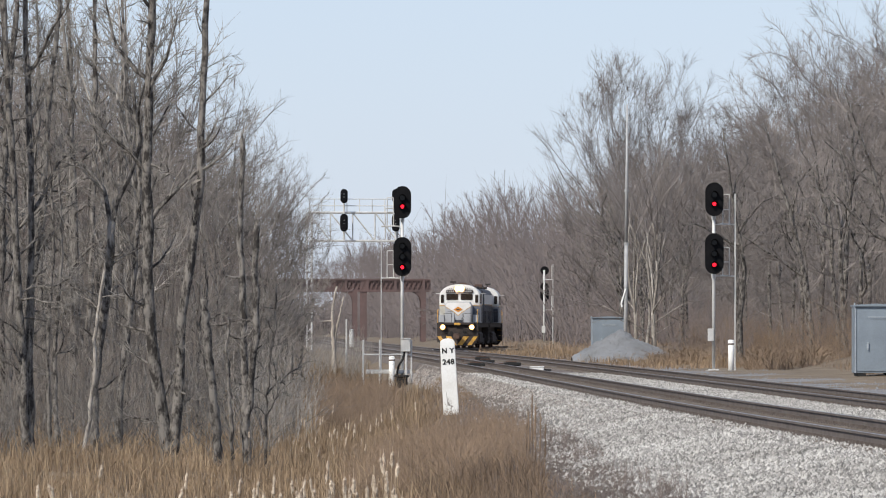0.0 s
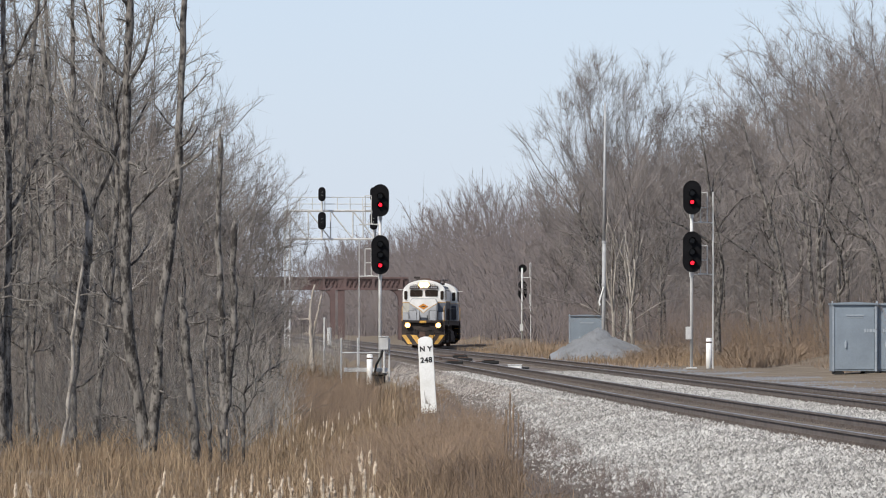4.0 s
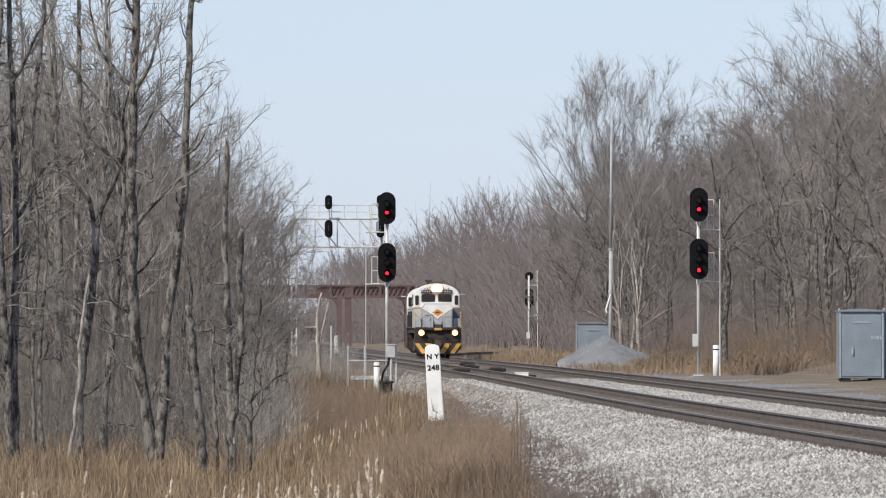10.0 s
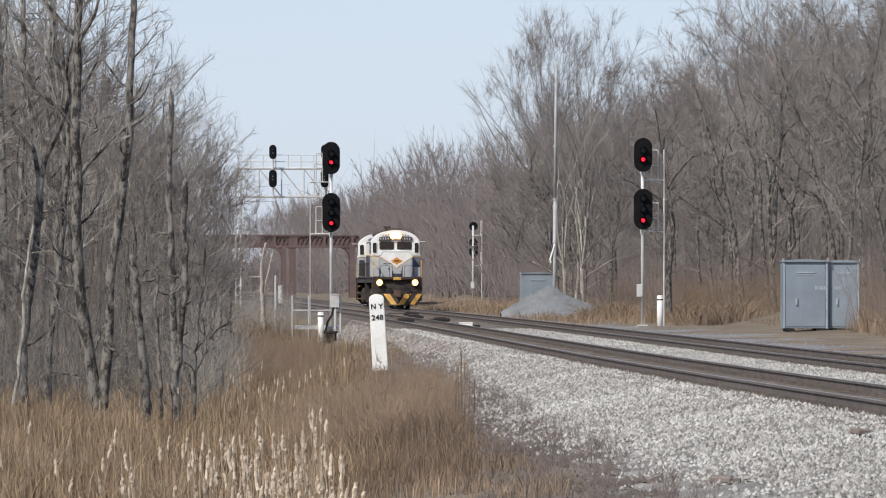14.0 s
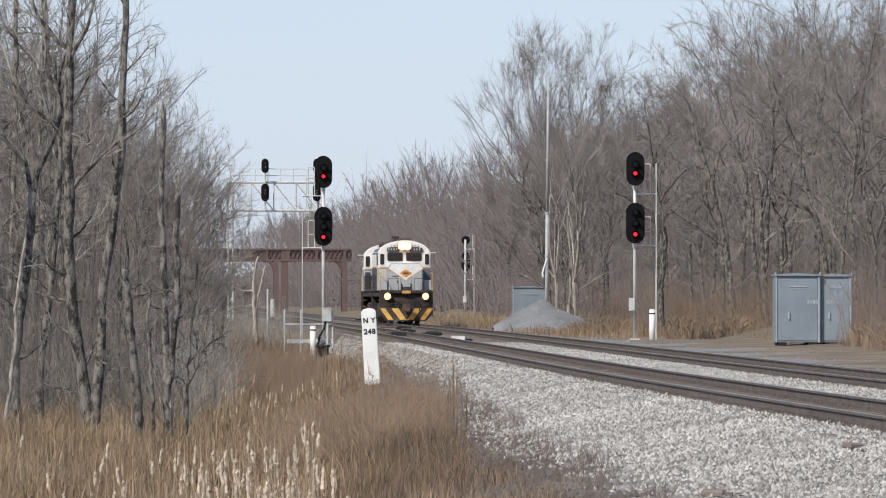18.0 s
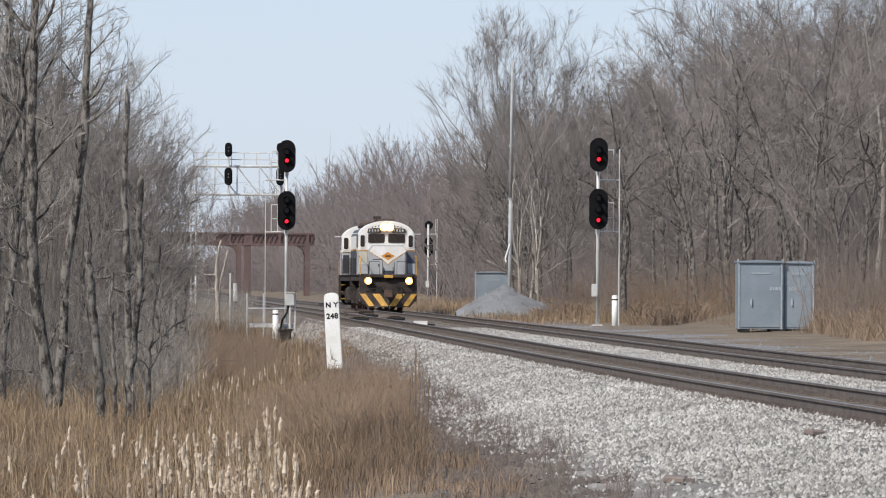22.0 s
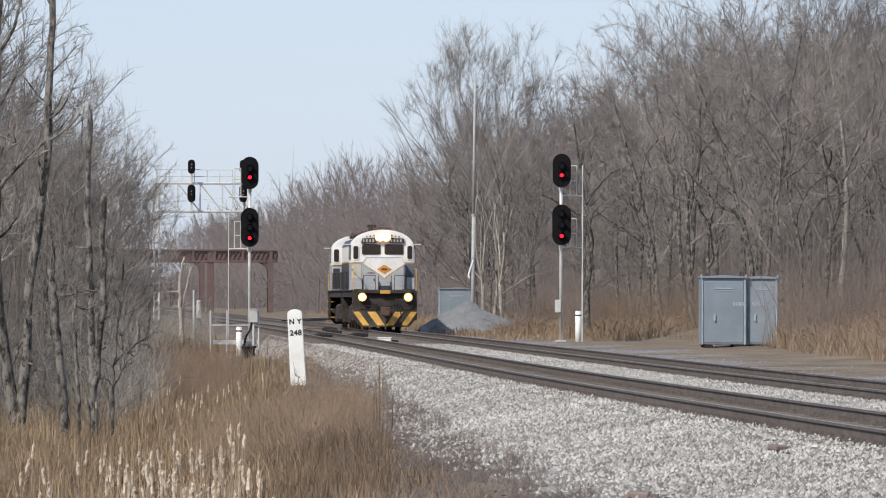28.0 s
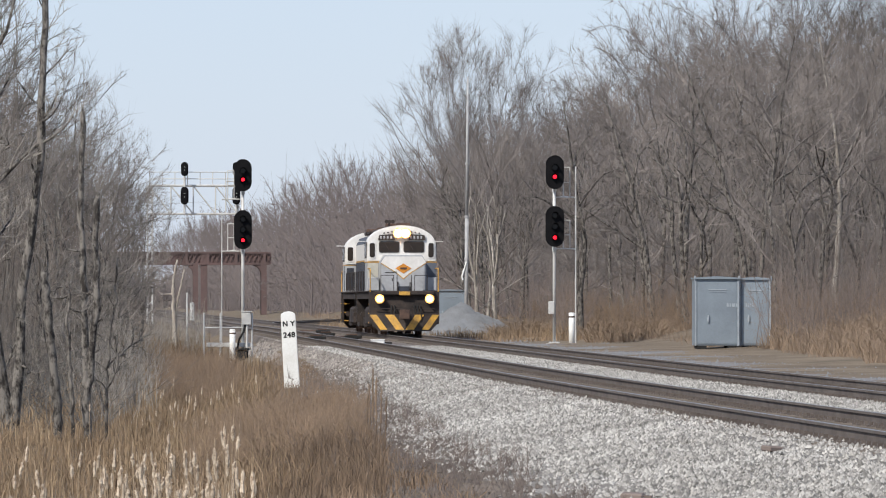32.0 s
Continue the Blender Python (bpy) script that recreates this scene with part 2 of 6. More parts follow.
def glide(points, y):
    """A smooth curve through a few points (y, x)."""
    ys, xs = [p[0] for p in points], [p[1] for p in points]
    if y <= ys[0]:
        return xs[0]
    if y >= ys[-1]:
        return xs[-1] + (y - ys[-1]) * (xs[-1] - xs[-2]) / (ys[-1] - ys[-2])
    i = next(k for k in range(len(ys) - 1) if y <= ys[k + 1])
    tang = lambda k: (xs[min(k + 1, len(xs) - 1)] - xs[max(k - 1, 0)]) / (ys[min(k + 1, len(xs) - 1)] - ys[max(k - 1, 0)])
    h = ys[i + 1] - ys[i]
    t = (y - ys[i]) / h
    return ((2 * t ** 3 - 3 * t * t + 1) * xs[i] + (t ** 3 - 2 * t * t + t) * h * tang(i)
            + (3 * t * t - 2 * t ** 3) * xs[i + 1] + (t ** 3 - t * t) * h * tang(i + 1))


# ---- the plan: y runs away along the tracks ----
FAR_TRACK = [(37, 13.9), (60, 13.3), (95, 12.7), (117, 12.4), (150, 12.12), (200, 11.95), (260, 11.75), (313.9, 11.5), (371.4, 11.1), (447.6, 10.35), (492.1, 9.9), (657.4, 8.4), (928.6, 6.6), (1671.4, 3)]
BRANCH = [(371.4, 11.1), (447.6, 10.35), (479.1, 10), (501.4, 10.15), (525.6, 11.05), (540.4, 11.95), (573.9, 14.6), (603.6, 17), (640.7, 20.8), (677.9, 25), (715, 30.5)]
GAP = 4.1


def far_x(y):
    return glide(FAR_TRACK, y)


def near_x(y):
    return glide(FAR_TRACK, y) - GAP


def branch_x(y):
    return glide(BRANCH, y)


def lump(x, y, size, seed=0.0):
    return noise.noise(Vector((x / size, y / size, seed)))


BED = 0.19  # rail heads above the ballast
SHOULDER = [(55, 6.0), (91, 5.3), (147, 4.0), (236, 2.3), (306, 2.0), (743, 1.9)]


def shoulder(y):
    """How far the ballast spills towards the marsh from the near track's centre."""
    return glide(SHOULDER, min(y, 743))


def spill(u, y):
    """How high the ballast lies over the bank at a distance u from the near track's centre."""
    return 0.09 * max(0, min(1, 1 - (-1.6 - u) / max(shoulder(y) - 2.4, 0.3)))


def ground_z(x, y):
    """The height of the ground: a low bank for the tracks, a marsh on one side."""
    u = x - near_x(y)
    w = shoulder(y) + 0.05 * lump(x, y, 6.0)
    shelf = 1.4 - 1.2 * min(1, max(0, (y - 186) / 74))
    out = -w - u
    if out < 0:
        z = -BED - 0.1 - 0.38 * max(0, min(1, (-1.5 - u) / max(w - 1.5, 0.1)))
    elif out < shelf:
        z = -0.60 - 0.08 * out
    else:
        z = max(-0.60 - 0.08 * shelf - 0.42 * (out - shelf), -1.3)
    if u > 6.5:
        z = -BED - 0.1 + 0.02 * min(u - 6.5, 40) + 0.9 * min(1, max(0, (u - 12.2) / 3)) * max(0, lump(x, y * 0.35, 3.2, 4.4))
    rough = 0.05 if out > -0.3 or u > 7 else 0.0
    return z + rough * (lump(x, y, 1.3, 3.1) + 1.5 * lump(x, y, 5.0, 7.7))


# ---- ground ----
def build_ground():
    xs = [-2500, -800, -300, -120, -60, -30] + [i * 0.5 for i in range(-40, 61)] + [33, 37, 42, 50, 60, 80, 120, 300, 800, 2500]
    ys = [-300, -60, 0, 20, 35] + [46 + 1.2 * i for i in range(156)] + [234 + 4.5 * i for i in range(54)] + [480 + 15 * i for i in range(50)] + [1300, 1500, 1900, 2600, 4500]
    under = lambda x, y: 0.06 if -shoulder(y) + 0.3 < x - near_x(y) < 6 else 0.0
    verts = [(x, y, ground_z(x, min(y, 1670)) - under(x, min(y, 1670))) for y in ys for x in xs]
    k = len(xs)
    faces = [(j * k + i, j * k + i + 1, (j + 1) * k + i + 1, (j + 1) * k + i) for j in range(len(ys) - 1) for i in range(k - 1)]
    tagged(new("ground", mesh_of("ground", verts, faces, SOIL, True)), "brown soil and dead turf beside the railway bank", "ground", kind="structure")


def strip(name, mat, offsets, ys, centre, label):
    """A band along a track: offsets are (sideways, height) across it."""
    verts = [(centre(y) + u + (0.12 * lump(u, y, 2.0, 5.5) if i in (0, len(offsets) - 1) else 0), y, h + 0.02 * lump(u, y, 0.9, 2.2))
             for y in ys for i, (u, h) in enumerate(offsets)]
    k = len(offsets)
    faces = [(j * k + i, j * k + i + 1, (j + 1) * k + i + 1, (j + 1) * k + i) for j in range(len(ys) - 1) for i in range(k - 1)]
    return tagged(new(name, mesh_of(name, verts, faces, mat, True)), label, "ballast", kind="structure")


NEAR_YS = [46 + 0.9 * i for i in range(200)] + [226 + 4 * i for i in range(70)] + [506 + 15 * i for i in range(80)]
build_ground()


def trackbed(name, mat, ys, label):
    """The ballast under both tracks, with a ragged foot on the marsh side."""
    verts, k = [], 14
    for y in ys:
        w = max(1.9, shoulder(y) - 0.8 + (0.5 * lump(1.0, y, 2.6, 5.5) + 0.3 * lump(2.0, y, 0.8, 5.5) if y < 226 else 0))
        low = lambda u: ground_z(near_x(y) + u, y)
        row = [(-w - 0.3, low(-w - 0.3) - 0.1), (-w, low(-w) - 0.012), (-0.5 * w - 0.8, low(-0.5 * w - 0.8) + spill(-0.5 * w - 0.8, y) - 0.025), (-1.6, -BED - 0.03), (-1.3, -BED), (0, -BED), (1.4, -BED), (1.95, -BED - 0.03),
               (2.5, -BED), (4.1, -BED), (5.4, -BED), (5.6, -BED - 0.03), (6.2, -BED - 0.12), (6.8, -BED - 0.3)]
        verts += [(near_x(y) + u, y, h + 0.008 * lump(u, y, 0.9, 2.2)) for u, h in row]
    faces = [(j * k + i, j * k + i + 1, (j + 1) * k + i + 1, (j + 1) * k + i) for j in range(len(ys) - 1) for i in range(k - 1)]
    tagged(new(name, mesh_of(name, verts, faces, mat, True)), label, "ballast", kind="structure")


trackbed("trackbed", BALLAST, [y for y in NEAR_YS if y < 262.1], "pale crushed limestone ballast under two tracks")
trackbed("trackbed_far", DIRTY, [y for y in NEAR_YS if y > 261.9], "dirty brown ballast through the switches")
strip("service_road", GRAVEL, [(2.4, -0.30), (3.0, -0.262), (5.0, -0.25), (7.0, -0.24), (8.6, -0.27), (9.3, -0.40)],
      [46 + 2.8 * i for i in range(150)], far_x, "grey fine gravel service strip beside the far track")
strip("branch_bed", DIRTY, [(-2.4, -0.42), (-1.6, -0.26), (0, -0.24), (1.6, -0.26), (2.4, -0.42)], [486 + 5.5 * i for i in range(42)], branch_x,
      "grey ballast under the branch track")

# ---- tracks ----
RAIL_PROFILE = [(-0.07, -0.172), (-0.07, -0.160), (-0.010, -0.146), (-0.010, -0.042), (-0.036, -0.034), (-0.036, -0.004), (-0.03, 0.0),
                (0.03, 0.0), (0.036, -0.004), (0.036, -0.034), (0.010, -0.042), (0.010, -0.146), (0.07, -0.160), (0.07, -0.172)]


def rail_mesh(name, centre, off, ys):
    verts, faces, tops = [], [], []
    k = len(RAIL_PROFILE)
    for y in ys:
        dx = (centre(y + 0.5) - centre(y - 0.5))
        c = 1 / math.hypot(1, dx)
        for u, z in RAIL_PROFILE:
            verts.append((centre(y) + (off + u) * c, y - (off + u) * dx * c, z))
    for j in range(len(ys) - 1):
        for i in range(k - 1):
            tops.append(1 if i == 6 else 0)
            faces.append((j * k + i, j * k + i + 1, (j + 1) * k + i + 1, (j + 1) * k + i))
    me = mesh_of(name, verts, faces, RAIL)
    me.materials.append(RAILTOP)
    me.polygons.foreach_set("material_index", tops)
    return me


def build_track(name, centre, ys, ties, label):
    track = tagged(new(name), label, "railway track", "tracks")
    for off in (-0.7525, 0.7525):
        put(new("rail", rail_mesh("rail", centre, off, ys)), track)
    tie = bpy.data.meshes.get("tie")
    if not tie:
        bm = boxes((-1.3, 1.3, -0.115, 0.115, -0.18, 0.0), bevel=0.012)
        tie = bpy.data.meshes.new("tie")
        bm.to_mesh(tie)
        bm.free()
        tie.materials.append(TIE)
    rest, faces = [], []
    for i, y in enumerate(ties):
        dx = centre(y + 0.5) - centre(y - 0.5)
        m = pose(centre(y), y, -0.168 + random.uniform(-0.012, 0.006), 0, 0, -math.degrees(math.atan(dx)) + random.uniform(-0.8, 0.8))
        m.translation.x += random.uniform(-0.05, 0.05)
        if i < 150:
            put(new("tie", tie), track, m)
        else:
            b = len(rest)
            rest += [m @ v.co for v in tie.vertices]
            faces += [tuple(b + q for q in f.vertices) for f in tie.polygons]
    if rest:
        tagged(put(new("tie_row", mesh_of("tie_row", rest, faces, TIE)), track), "dark weathered wooden ties", kind="stuff")
    # fastenings: plates under the rail foot
    pl = boxes((-0.17, 0.17, -0.09, 0.09, -0.172, -0.152))
    for off in (-0.7525, 0.7525):
        pv, pf = [], []
        base = [v.co.copy() for v in pl.verts]
        pl.verts.index_update()
        quads = [[v.index for v in f.verts] for f in pl.faces]
        for y in ties[:400]:
            b = len(pv)
            pv += [(centre(y) + off + c.x, y + c.y, c.z) for c in base]
            pf += [tuple(b + q for q in f) for f in quads]
            for sx in (-0.11, 0.11):
                b = len(pv)
                pv += [(centre(y) + off + sx + c.x * 0.14, y + c.y * 0.3 + 0.03, c.z + (0.04 if c.z > -0.16 else 0)) for c in base]
                pf += [tuple(b + q for q in f) for f in quads]
        tagged(put(new("fastening", mesh_of("fastening", pv, pf, RAIL)), track), "rusty tie plates and spikes", kind="stuff")
    pl.free()
    return track


build_track("railway_track", near_x, [46 + 3 * i for i in range(90)] + [316 + 9 * i for i in range(120)], [58 + 0.53 * i for i in range(900)],
            "rusty steel rails on dark wooden ties in pale ballast")
build_track("railway_track", far_x, [46 + 3 * i for i in range(90)] + [316 + 9 * i for i in range(120)], [88 + 0.53 * i for i in range(900)],
            "rusty steel rails on wooden ties carrying the locomotives")
build_track("railway_track", branch_x, [479 + 3.7 * i for i in range(60)], [486 + 0.53 * i for i in range(300)],
            "curved branch track leading off into the woods")


# ---- loose stuff: stones, grass, brush ----
def scatter_stones(name, n, place, size, mat, label, seed):
    rng = np.random.default_rng(seed)
    spots = np.array([place(rng) for _ in range(n)])
    shape = np.array([(1, 0, -0.5), (0, 1, -0.5), (-1, 0, -0.5), (0, -1, -0.5), (0, 0, 1.05)], float)
    tri = np.array([(0, 1, 4), (1, 2, 4), (2, 3, 4), (3, 0, 4)])
    v = shape[None] * rng.uniform(0.65, 1.3, (n, 5, 1)) + rng.uniform(-0.35, 0.35, (n, 5, 3))
    v *= (size * (0.85 + 0.15 * spots[:, 1] / 80) * rng.uniform(0.55, 1.3, n) ** 1.4)[:, None, None] * np.array([1, 1, 0.75])
    a = rng.uniform(0, 6.283, n)
    c, s = np.cos(a)[:, None], np.sin(a)[:, None]
    x, y = v[..., 0] * c - v[..., 1] * s, v[..., 0] * s + v[..., 1] * c
    v = np.stack([x, y, v[..., 2]], -1) + spots[:, None]
    tris = (tri[None] + 5 * np.arange(n)[:, None, None]).reshape(-1, 3)
    return tagged(new(name, tri_mesh(name, v.reshape(-1, 3), tris, mat)), label, "stones", kind="stuff")


def blades(name, spots, height, width, lean, mat, label, seed, bend=0.25, category="grass"):
    """Dead grass: each blade three corners wide at the foot, bent over, two triangles on each of two sides."""
    rng = np.random.default_rng(seed)
    spots = np.asarray(spots, float)
    n = len(spots)
    tuft = np.array([max(0.35, 0.95 + 1.1 * lump(x, y * 0.5, 1.7, 6.0) + 0.5 * lump(x, y, 0.5, 2.5)) for x, y, _ in spots])
    h = height * rng.uniform(0.5, 1.2, n) * tuft
    a = rng.uniform(0, 6.283, n)
    side = np.stack([np.cos(a), np.sin(a), 0 * a], -1) * (width * rng.uniform(0.6, 1.4, n) / 2)[:, None]
    b = rng.uniform(0, 6.283, n)
    tip = np.stack([np.cos(b), np.sin(b), 0 * b], -1) * (h * lean * rng.uniform(0, 1.6, n))[:, None]
    up = np.zeros((n, 3))
    up[:, 2] = h
    mid = spots + up * 0.6 + tip * (0.5 - bend)
    v = np.stack([spots - side, spots + side, mid - side * 0.8, mid + side * 0.8, spots + up + tip], 1)
    tri = np.array([(0, 1, 3), (0, 3, 2), (2, 3, 4)])
    tris = (tri[None] + 5 * np.arange(n)[:, None, None]).reshape(-1, 3)
    return tagged(new(name, tri_mesh(name, v.reshape(-1, 3), tris, mat)), label, category, kind="stuff")


def spikes(n, foot, direction, length, radius, rng):
    """Arrays of three-sided tapering twigs."""
    d = direction / np.linalg.norm(direction, axis=1, keepdims=True)
    u = np.cross(d, np.array([0.31, 0.87, 0.38]))
    u /= np.linalg.norm(u, axis=1, keepdims=True) + 1e-9
    w = np.cross(d, u)
    r = radius[:, None]
    ring = [foot + r * (math.cos(t) * u + math.sin(t) * w) for t in (0, 2.094, 4.189)]
    v = np.stack(ring + [foot + d * length[:, None]], 1)
    tri = np.array([(0, 1, 3), (1, 2, 3), (2, 0, 3)])
    return v.reshape(-1, 3), (tri[None] + 4 * np.arange(n)[:, None, None]).reshape(-1, 3)


def brush(name, clumps, per, height, radius, mat, label, seed, fan=0.5, category="brush"):
    """Clumps of upright, forking bare stems: stems with side twigs."""
    rng = np.random.default_rng(seed)
    clumps = np.asarray(clumps, float)  # x, y, z, size
    k = len(clumps)
    c = np.repeat(clumps, per, 0)
    n = len(c)
    h = height * c[:, 3] * rng.uniform(0.5, 1.15, n)
    foot = c[:, :3] + np.stack([rng.normal(0, 0.11, n) * c[:, 3] * min(height, 4.0), rng.normal(0, 0.11, n) * c[:, 3] * height, 0 * h - 0.05], -1)
    d = np.stack([np.clip(rng.normal(0, fan * 0.5, n), -fan, fan), np.clip(rng.normal(0, fan * 0.5, n), -fan, fan), np.ones(n)], -1)
    dn = d / np.linalg.norm(d, axis=1, keepdims=True)
    v1, t1 = spikes(n, foot, d, h, radius * rng.uniform(0.7, 1.3, n), rng)
    kids = 5
    f2 = np.repeat(foot + 0 * dn, kids, 0) + np.repeat(dn * h[:, None], kids, 0) * rng.uniform(0.25, 0.85, n * kids)[:, None]
    d2 = np.repeat(dn, kids, 0) + rng.normal(0, 0.5, (n * kids, 3))
    d2[:, 2] = np.abs(d2[:, 2])
    v2, t2 = spikes(n * kids, f2, d2, np.repeat(h, kids) * rng.uniform(0.15, 0.4, n * kids), radius * 0.55 * rng.uniform(0.7, 1.3, n * kids), rng)
    v, t = np.concatenate([v1, v2]), np.concatenate([t1, t2 + len(v1)])
    return tagged(new(name, tri_mesh(name, v, t, mat)), label, category, kind="stuff")


# ---- trees ----
class Wood:
    """Collects tapering tubes."""

    def __init__(self):
        self.v, self.f = [], []

    def tube(self, pts, rad, sides):
        base = len(self.v)
        k = len(pts)
        for i, p in enumerate(pts):
            d = (pts[min(i + 1, k - 1)] - pts[max(i - 1, 0)]).normalized()
            u = d.cross(Vector((0.35, 0.9, 0.25))).normalized()
            w = d.cross(u)
            for s in range(sides):
                t = 2 * math.pi * s / sides
                self.v.append(p + rad[i] * (math.cos(t) * u + math.sin(t) * w))
        for i in range(k - 1):
            for s in range(sides):
                e = (s + 1) % sides
                self.f.append((base + i * sides + s, base + i * sides + e, base + (i + 1) * sides + e, base + (i + 1) * sides + s))
        self.f.append(tuple(base + (k - 1) * sides + s for s in range(sides)))

    def twig(self, p, q, r):
        base = len(self.v)
        d = (q - p).normalized()
        u = d.cross(Vector((0.35, 0.9, 0.25))).normalized()
        w = d.cross(u)
        for t in (0, 2.094, 4.189):
            self.v.append(p + r * (math.cos(t) * u + math.sin(t) * w))
        self.v.append(q)
        self.f += [(base, base + 1, base + 3), (base + 1, base + 2, base + 3), (base + 2, base, base + 3)]


def wander(rng, p, d, length, n, bendy, rise):
    pts, d = [p.copy()], d.normalized()
    for _ in range(n):
        d = (d + Vector((rng.gauss(0, bendy), rng.gauss(0, bendy), rng.gauss(0, bendy) + rise))).normalized()
        pts.append(pts[-1] + d * (length / n))
    return pts


def tree_meshes(seed, height, girth, first=0.3, limbs=12, kids=7, twigs=8, spread=0.8, reach=0.42, bendy=0.06, lean=(0, 0), broken=False, sub=4, rise=0.09, thick=1.0, far=False, crook=0.13, skin=(BARK, TWIG), fine=1.0):
    """Meshes of a bare tree: the trunk with its limbs, and the crown of branchlets and twigs."""
    rng = random.Random(seed)
    trunk, crown = Wood(), Wood()
    k, ns, kl, nl = (5, 4, 3, 3) if far else (12, 8, 6, 5)
    stem = wander(rng, Vector((0, 0, -0.3)), Vector((lean[0], lean[1], 1)), height, k, bendy, 0.05)
    taper = 0.45 if broken else 0.08
    lumpy = lambda: 1 if far else rng.uniform(0.9, 1.1)
    rad = [lumpy() * girth * ((1 - i / k) * (1 - taper) + taper) * (1.25 if i == 0 else 1) for i in range(k + 1)]
    trunk.tube(stem, rad, ns)

    def along(pts, t):
        i = min(int(t * (len(pts) - 1)), len(pts) - 2)
        return pts[i].lerp(pts[i + 1], t * (len(pts) - 1) - i), (pts[i + 1] - pts[i]).normalized()

    def aside(d, how):
        side = d.cross(Vector((rng.gauss(0, 1), rng.gauss(0, 1), rng.gauss(0, 1)))).normalized()
        return (d + side * how).normalized()

    for b in range(limbs):
        t = first + (1 - first) * (b + rng.random()) / limbs
        p, d = along(stem, min(t, 0.98))
        size = height * reach * (1.15 - 0.75 * (t - first) / (1 - first)) * rng.uniform(0.6, 1.2)
        out = spread * rng.uniform(0.6, 1.3)
        limb = wander(rng, p, aside(d, out), size, kl, crook, rise)
        r0 = girth * (1 - t * 0.8) * rng.uniform(0.25, 0.45)
        trunk.tube(limb, [r0 * (1 - 0.85 * i / kl) + 0.004 for i in range(kl + 1)], nl)
        for c in range(kids):
            tc = rng.uniform(0.15, 1.0)
            p2, d2 = along(limb, min(tc, 0.99))
            l2 = size * rng.uniform(0.25, 0.55)
            br = wander(rng, p2, aside(d2, rng.uniform(0.4, 0.9)), l2, sub, crook + 0.03, rise)
            r2 = max(r0 * (1 - 0.8 * tc) * 0.45, 0.0065 * thick)
            crown.tube(br, [r2 * (1 - 0.7 * i / sub) for i in range(sub + 1)], 3)
            for w in range(twigs):
                p3, d3 = along(br, rng.uniform(0.1, 0.99))
                l3 = fine * l2 * rng.uniform(0.3, 0.85)
                q = p3 + aside(d3, rng.uniform(0.25, 0.8)) * l3 + Vector((0, 0, 0.12 * l3))
                crown.twig(p3, q, 0.0052 * thick * rng.uniform(0.7, 1.3))
    return (mesh_of("trunk", trunk.v, trunk.f, skin[0], True), mesh_of("crown", crown.v, crown.f, skin[1]))


